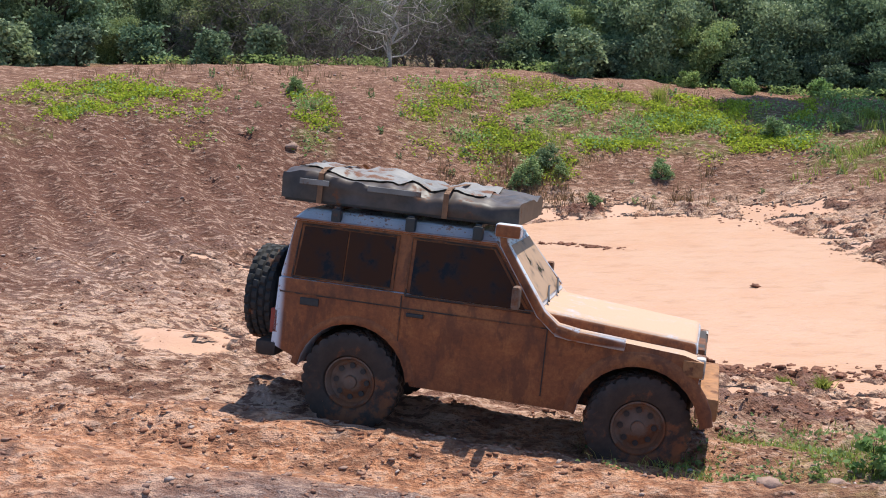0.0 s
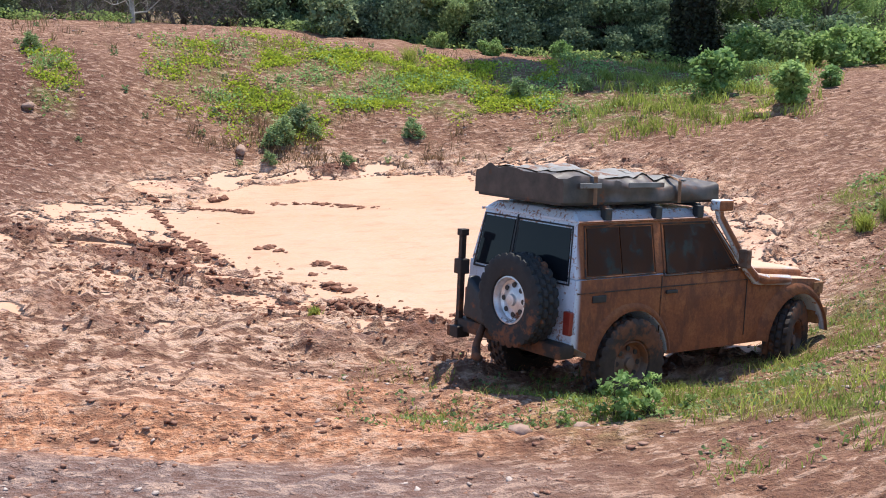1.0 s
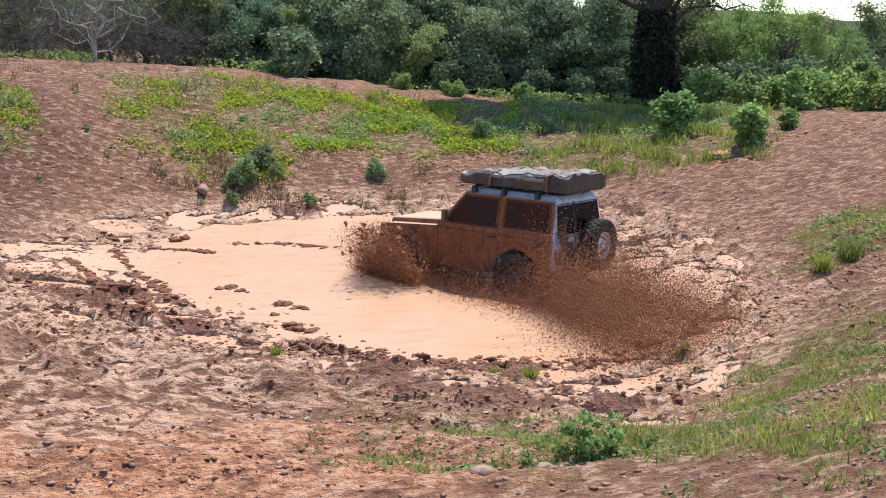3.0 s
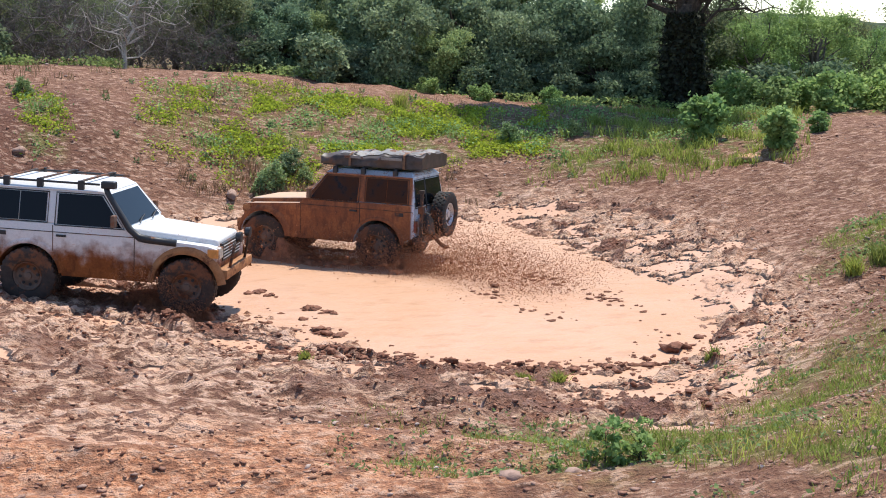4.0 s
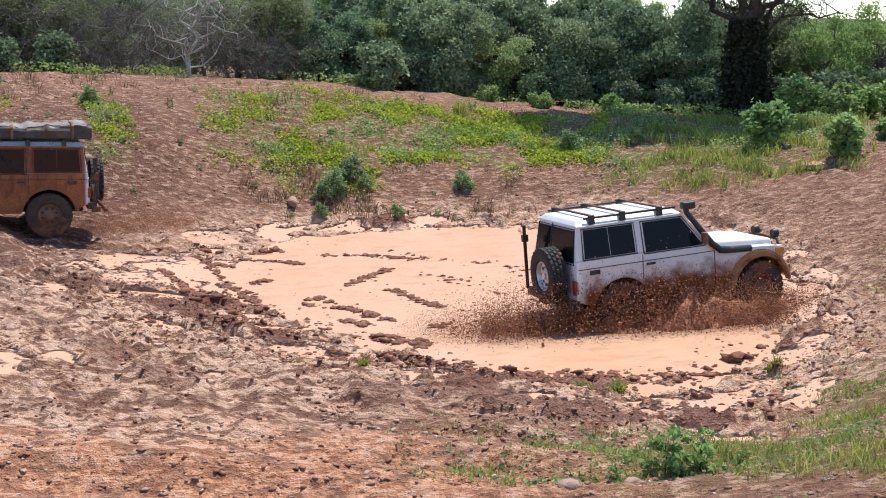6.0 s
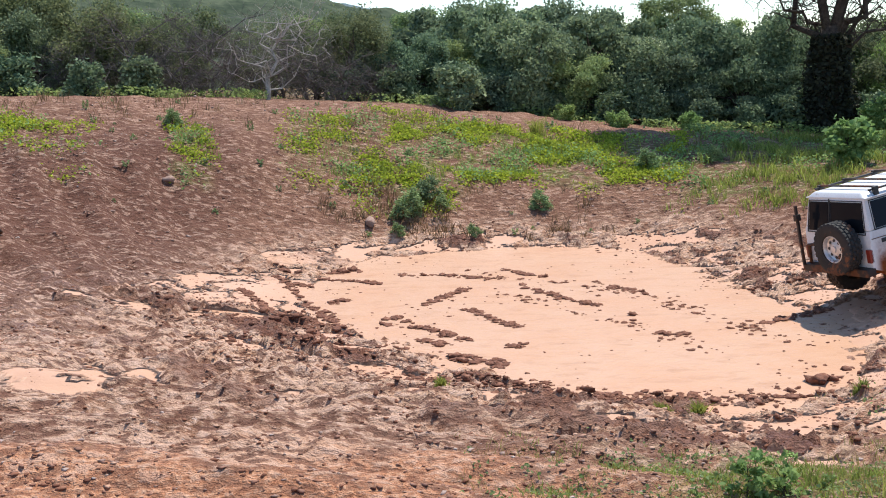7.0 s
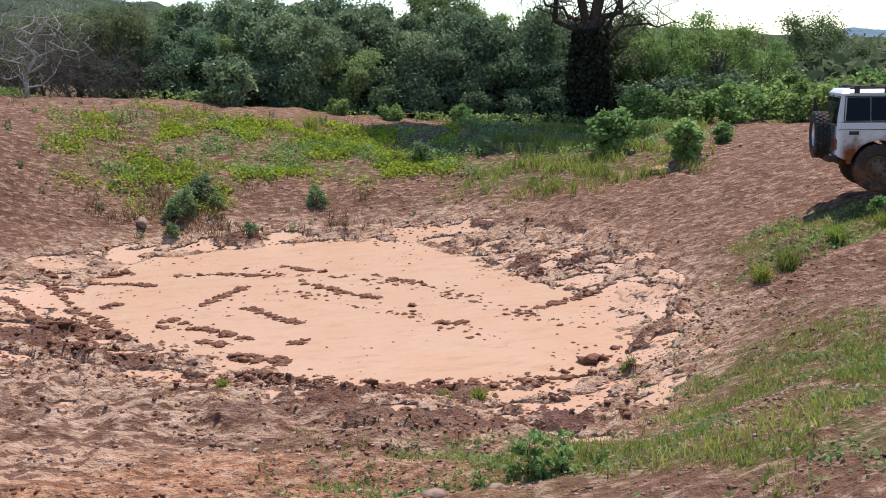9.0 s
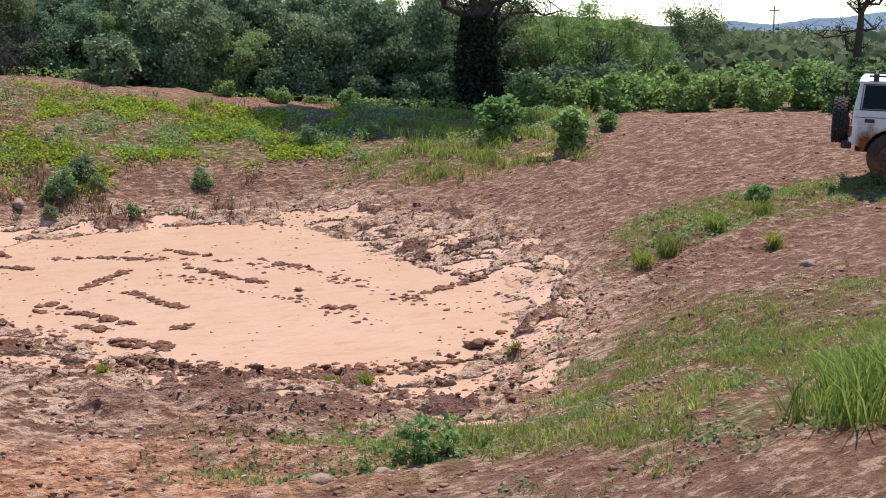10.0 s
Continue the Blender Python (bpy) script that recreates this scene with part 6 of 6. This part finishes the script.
def misty(mesh, n, place, size, rnd):
    """The same burst among a haze of fine drops, each a speck with four faces."""
    k = len(mesh.vertices)
    v0 = np.empty(k * 3, np.float32)
    mesh.vertices.foreach_get("co", v0)
    f0 = np.empty(len(mesh.polygons) * 3, np.int32)
    mesh.polygons.foreach_get("vertices", f0)
    p = np.array([place(rnd) for _ in range(n)])
    v = p[:, None] + rnd.normal(size=(n, 4, 3)) * (size * rnd.uniform(0.5, 1.3, (n, 1, 1)))
    f = (np.arange(n)[:, None, None] * 4 + np.array([[0, 1, 2], [0, 3, 1], [0, 2, 3], [1, 3, 2]])[None]).reshape(-1, 3) + k
    return soup("mud_spray", np.concatenate([v0.reshape(-1, 3), v.reshape(-1, 3)]), np.concatenate([f0.reshape(-1, 3), f]), SPRAY)


def haze_place(rnd):
    """Fine spray hanging behind a wheel, drawn out along the ground."""
    u = rnd.uniform(0, 1) ** 1.2
    return (-2.8 * u + 0.25 * rnd.normal(), 0.22 * rnd.normal() * (0.8 + 1.6 * u), 0.05 + abs(rnd.normal()) * (0.30 + 0.25 * u) * (1.35 - u))


def wash_place(rnd):
    """A boiling strip of spray along a flank."""
    u = rnd.uniform(-1, 1)
    return (1.6 * u, 0.20 * rnd.normal(), abs(rnd.normal()) * 0.22 * (1.25 - 0.5 * abs(u)))


def fan_place(rnd):
    """A curtain thrown up beside a wheel: high and thin at the front, thick at the foot."""
    u = rnd.uniform(0, 1)
    h = rnd.uniform(0, 1) ** 1.7 * (0.25 + 0.75 * math.sin(math.pi * min(1, 0.25 + 0.75 * u)))
    return (1.3 * u - 0.5 + 0.12 * rnd.normal(), 0.10 + 0.55 * h + 0.14 * rnd.normal() * (0.5 + h), h * 1.05)


def churn_place(rnd):
    u = rnd.uniform(-1, 1)
    return (1.5 * u, 0.22 * rnd.normal(), abs(rnd.normal()) * 0.14 * (1.2 - abs(u)))


def plume_place(rnd):
    u = rnd.uniform(0, 1)
    return (-2.3 * u + 0.3 * rnd.normal(), 0.18 * rnd.normal() * (0.6 + 1.8 * u), 0.1 + abs(rnd.normal()) * (0.18 + 0.42 * u) * (1.25 - u))


spray_rnd = np.random.default_rng(99)
FAN = [misty(droplets(240, fan_place, 0.030, spray_rnd, mound=(0.9, 0.5, 0.50)), 26000, fan_place, 0.006, spray_rnd) for _ in range(3)]
CHURN = [misty(droplets(120, churn_place, 0.024, spray_rnd, mound=(1.6, 0.50, 0.46)), 32000, wash_place, 0.0058, spray_rnd) for _ in range(2)]
PLUME = [misty(droplets(60, plume_place, 0.015, spray_rnd), 32000, haze_place, 0.0055, spray_rnd) for _ in range(3)]
BURSTS = []


def burst(mesh, label, start, life, place, yaw, speed, size=1.0, flip=False):
    """place: where it leaves the ground at that second; it travels along yaw at that speed, rises and falls back."""
    ob = tagged(new("mud_spray", mesh), label, "mud spray", "flying mud", "stuff")
    ob.scale = (size, size * (-1 if flip else 1), size)
    BURSTS.append((ob, start, life, place, yaw, speed))

# ---------------- motion ----------------
# seconds, x, y, z, yaw, pitch, roll
MUDDY_ROWS = [
    (0.0, -0.60, 10.54, 0.79, -8.5, -6.9, -4.9), (0.5, 1.64, 10.57, 0.61, 9.9, -6.8, 0.0), (1.0, 3.69, 11.93, 0.25, 29.9, -5.9, -2.2),
    (1.5, 5.23, 13.64, 0.04, 55.6, -1.6, -2.0), (2.0, 5.50, 15.81, 0.04, 91.7, -4.3, -1.6), (2.5, 4.85, 17.86, -0.08, 118.3, -3.9, -0.2),
    (3.0, 3.70, 20.81, -0.22, 134.4, 1.2, 2.1), (3.6, 1.75, 23.3, -0.14, 145.0, 1.8, 2.2), (4.3, -0.36, 25.03, -0.01, 157.8, 2.6, 2.1),
    (4.5, -1.15, 25.85, 0.02, 162.7, 4.0, 1.9), (5.0, -3.48, 26.1, 0.26, 180.6, 6.9, 0.8), (5.5, -5.69, 25.53, 0.54, 188.5, 6.6, 1.0),
    (6.0, -8.02, 24.49, 0.83, 197.2, 3.3, -0.3), (6.2, -8.94, 24.23, 0.96, 200.1, 3.4, -1.0), (7.5, -12.5, 21.5, 1.12, 206.0, 2.0, 0.0),
    (10.0, -19.0, 18.0, 1.45, 208.0, 1.0, 0.0)]
WHITE_ROWS = [
    (0.0, -15.4, 24.4, 1.40, -14.0, -3.0, 0.0), (1.0, -13.6, 23.9, 1.25, -16.0, -3.0, 0.0), (2.0, -11.0, 23.2, 1.12, -18.0, -4.0, 0.0),
    (3.0, -7.35, 21.8, 0.72, -22.0, -5.0, 0.0), (3.2, -6.5, 21.4, 0.62, -22.0, -5.0, 0.0), (4.3, -1.73, 18.95, 0.14, -8.3, -3.8, -1.1), (4.5, -0.87, 19.0, 0.04, -6.6, -3.8, 0.5),
    (5.0, 1.29, 18.60, -0.12, 3.8, -4.4, -0.6), (5.5, 3.22, 18.80, -0.21, 11.1, -2.7, 2.0), (6.0, 5.14, 18.95, -0.15, 15.8, 2.9, -1.7),
    (6.2, 5.91, 19.15, -0.10, 22.2, 4.7, -1.6), (7.5, 10.43, 21.38, 0.96, 20.2, 9.9, -5.0), (8.0, 11.66, 22.10, 1.14, 12.9, 9.3, -2.7),
    (8.5, 13.10, 22.00, 1.34, -2.0, 6.4, 0.9), (9.0, 13.95, 20.25, 1.55, -20.8, -1.0, -0.8), (9.5, 15.0, 19.2, 1.60, -30.8, -2.0, 1.0),
    (10.0, 16.2, 18.6, 1.58, -37.3, -2.5, 1.0)]


def drive(thing, wheels, rows):
    walk(thing, [(t, pose(x, y, z, r, -p, a)) for t, x, y, z, a, p, r in rows])
    ts = np.array([q[0] for q in rows])
    way = np.r_[0, np.cumsum(np.hypot(np.diff([q[1] for q in rows]), np.diff([q[2] for q in rows])))]
    yaw = np.array([q[4] for q in rows])
    for w, x, s in wheels:
        keys = []
        for k in range(0, 101):
            t = k / 10
            roll = math.degrees(np.interp(t, ts, way) / TYRE_R) * 1.0
            steer = 0.0
            if x > 0:
                rate = (np.interp(min(t + 0.4, 10), ts, yaw) - np.interp(max(t - 0.2, 0), ts, yaw)) / 0.6
                steer = max(-28, min(28, rate * 0.45))
            keys.append((t, pose(x, s * 0.735, TYRE_R, 0, roll if s > 0 else -roll, steer + (180 if s < 0 else 0))))
        walk(w, keys)


def pose_at(rows, t):
    ts = [q[0] for q in rows]
    return [float(np.interp(t, ts, [q[k] for q in rows])) for k in range(1, 7)]


def wheel_place(rows, t, ahead, aside):
    x, y, z, yaw, _, _ = pose_at(rows, t)
    c, s = math.cos(radians(yaw)), math.sin(radians(yaw))
    return x + ahead * c - aside * s, y + ahead * s + aside * c, z, yaw


def spray_of(rows, t0, t1, gap, meshes, label, ahead, aside, life, follow, size=1.0, flip=False, lift=0.0):
    k, t = 0, t0
    while t < t1:
        x, y, z, yaw = wheel_place(rows, t, ahead, aside)
        x2, y2, _, _ = wheel_place(rows, t + 0.2, ahead, aside)
        speed = math.hypot(x2 - x, y2 - y) / 0.2 * follow
        burst(meshes[k % len(meshes)], label, t, life, (x, y, max(z, -0.05) + lift), math.degrees(math.atan2(y2 - y, x2 - x)), speed, size * (0.85 + 0.3 * ((k * 37) % 10) / 10), flip)
        k += 1
        t += gap


def motions():
    sheet_label, plume_label, churn_label = "curtain of brown mud thrown up by a wheel", "thin plume of mud drops behind a wheel", "low churned wave of mud along a truck"
    spray_of(MUDDY_ROWS, 1.75, 3.5, 0.22, FAN, sheet_label, 1.35, 0.75, 0.55, 0.75, 1.25)
    spray_of(MUDDY_ROWS, 1.65, 3.7, 0.16, PLUME, plume_label, -1.5, 0.75, 0.6, 0.45, 1.35)
    spray_of(MUDDY_ROWS, 1.75, 3.7, 0.22, PLUME, plume_label, -1.5, -0.75, 0.6, 0.45, 1.25)
    spray_of(MUDDY_ROWS, 2.2, 4.0, 0.35, CHURN, churn_label, -0.1, 0.95, 0.6, 0.9, 1.45)
    spray_of(MUDDY_ROWS, 3.9, 6.2, 0.38, PLUME, plume_label, -1.5, 0.75, 0.5, 0.5, 0.8)
    spray_of(MUDDY_ROWS, 4.0, 5.4, 0.35, CHURN, churn_label, 0.2, 0.85, 0.5, 0.9, 0.7)
    spray_of(MUDDY_ROWS, 0.0, 1.5, 0.28, PLUME, plume_label, -1.5, -0.75, 0.45, 0.4, 0.7)
    spray_of(WHITE_ROWS, 3.9, 5.1, 0.15, FAN, sheet_label, 1.05, -0.80, 0.55, 0.9, 1.05, True)
    spray_of(WHITE_ROWS, 3.9, 6.3, 0.17, CHURN, churn_label, 0.3, -0.98, 0.55, 0.95, 1.15)
    spray_of(WHITE_ROWS, 4.6, 6.4, 0.18, CHURN, churn_label, -1.0, -0.98, 0.55, 0.9, 1.7)
    spray_of(WHITE_ROWS, 4.4, 6.5, 0.36, PLUME, plume_label, -1.5, -0.75, 0.5, 0.5, 0.9)
    for ob, t0, life, (x, y, z), yaw, speed in BURSTS:
        size = abs(ob.scale[0])
        c, s = math.cos(radians(yaw)), math.sin(radians(yaw))
        at_time = lambda u, dz: pose(x + c * speed * u, y + s * speed * u, z + dz * size, 0, 0, yaw)
        rows = [(0.0, at_time(0, -2.2))] if t0 > 0.1 else []
        if t0 > 0.4:
            rows.append((t0 - 0.12, at_time(0, -2.2)))
        rows += [(max(t0, 0.0), at_time(0, -0.75)), (t0 + life * 0.3, at_time(life * 0.3, -0.15)), (t0 + life * 0.5, at_time(life * 0.5, 0.0)), (t0 + life * 0.75, at_time(life * 0.75, -0.25)),
                 (t0 + life, at_time(life, -1.0)), (t0 + life + 0.2, at_time(life, -2.4)), (10.0, at_time(life, -2.4))]
        walk(ob, rows)
    # ridges of mud come up in the wake of the trucks and stay
    for ob, (xa, ya, xb, yb) in RISING:
        when = min((math.hypot(q[1] - (xa + xb) / 2, q[2] - (ya + yb) / 2), q[0]) for q in WHITE_ROWS)[1]
        when = min(max(when + 0.4, 4.7), 6.2)
        if (xa, ya, xb, yb) in WAKE:
            when = 0.35 + min((math.hypot(q[1] - (xa + xb) / 2, q[2] - (ya + yb) / 2), q[0]) for q in MUDDY_ROWS)[1]
        walk(ob, [(0.0, pose(0, 0, -0.3)), (when, pose(0, 0, -0.3)), (when + 0.5, pose(0, 0, 0)), (10.0, pose(0, 0, 0))])
    drive(muddy_truck, muddy_wheels, MUDDY_ROWS)
    drive(white_truck, white_wheels, WHITE_ROWS)


motions()
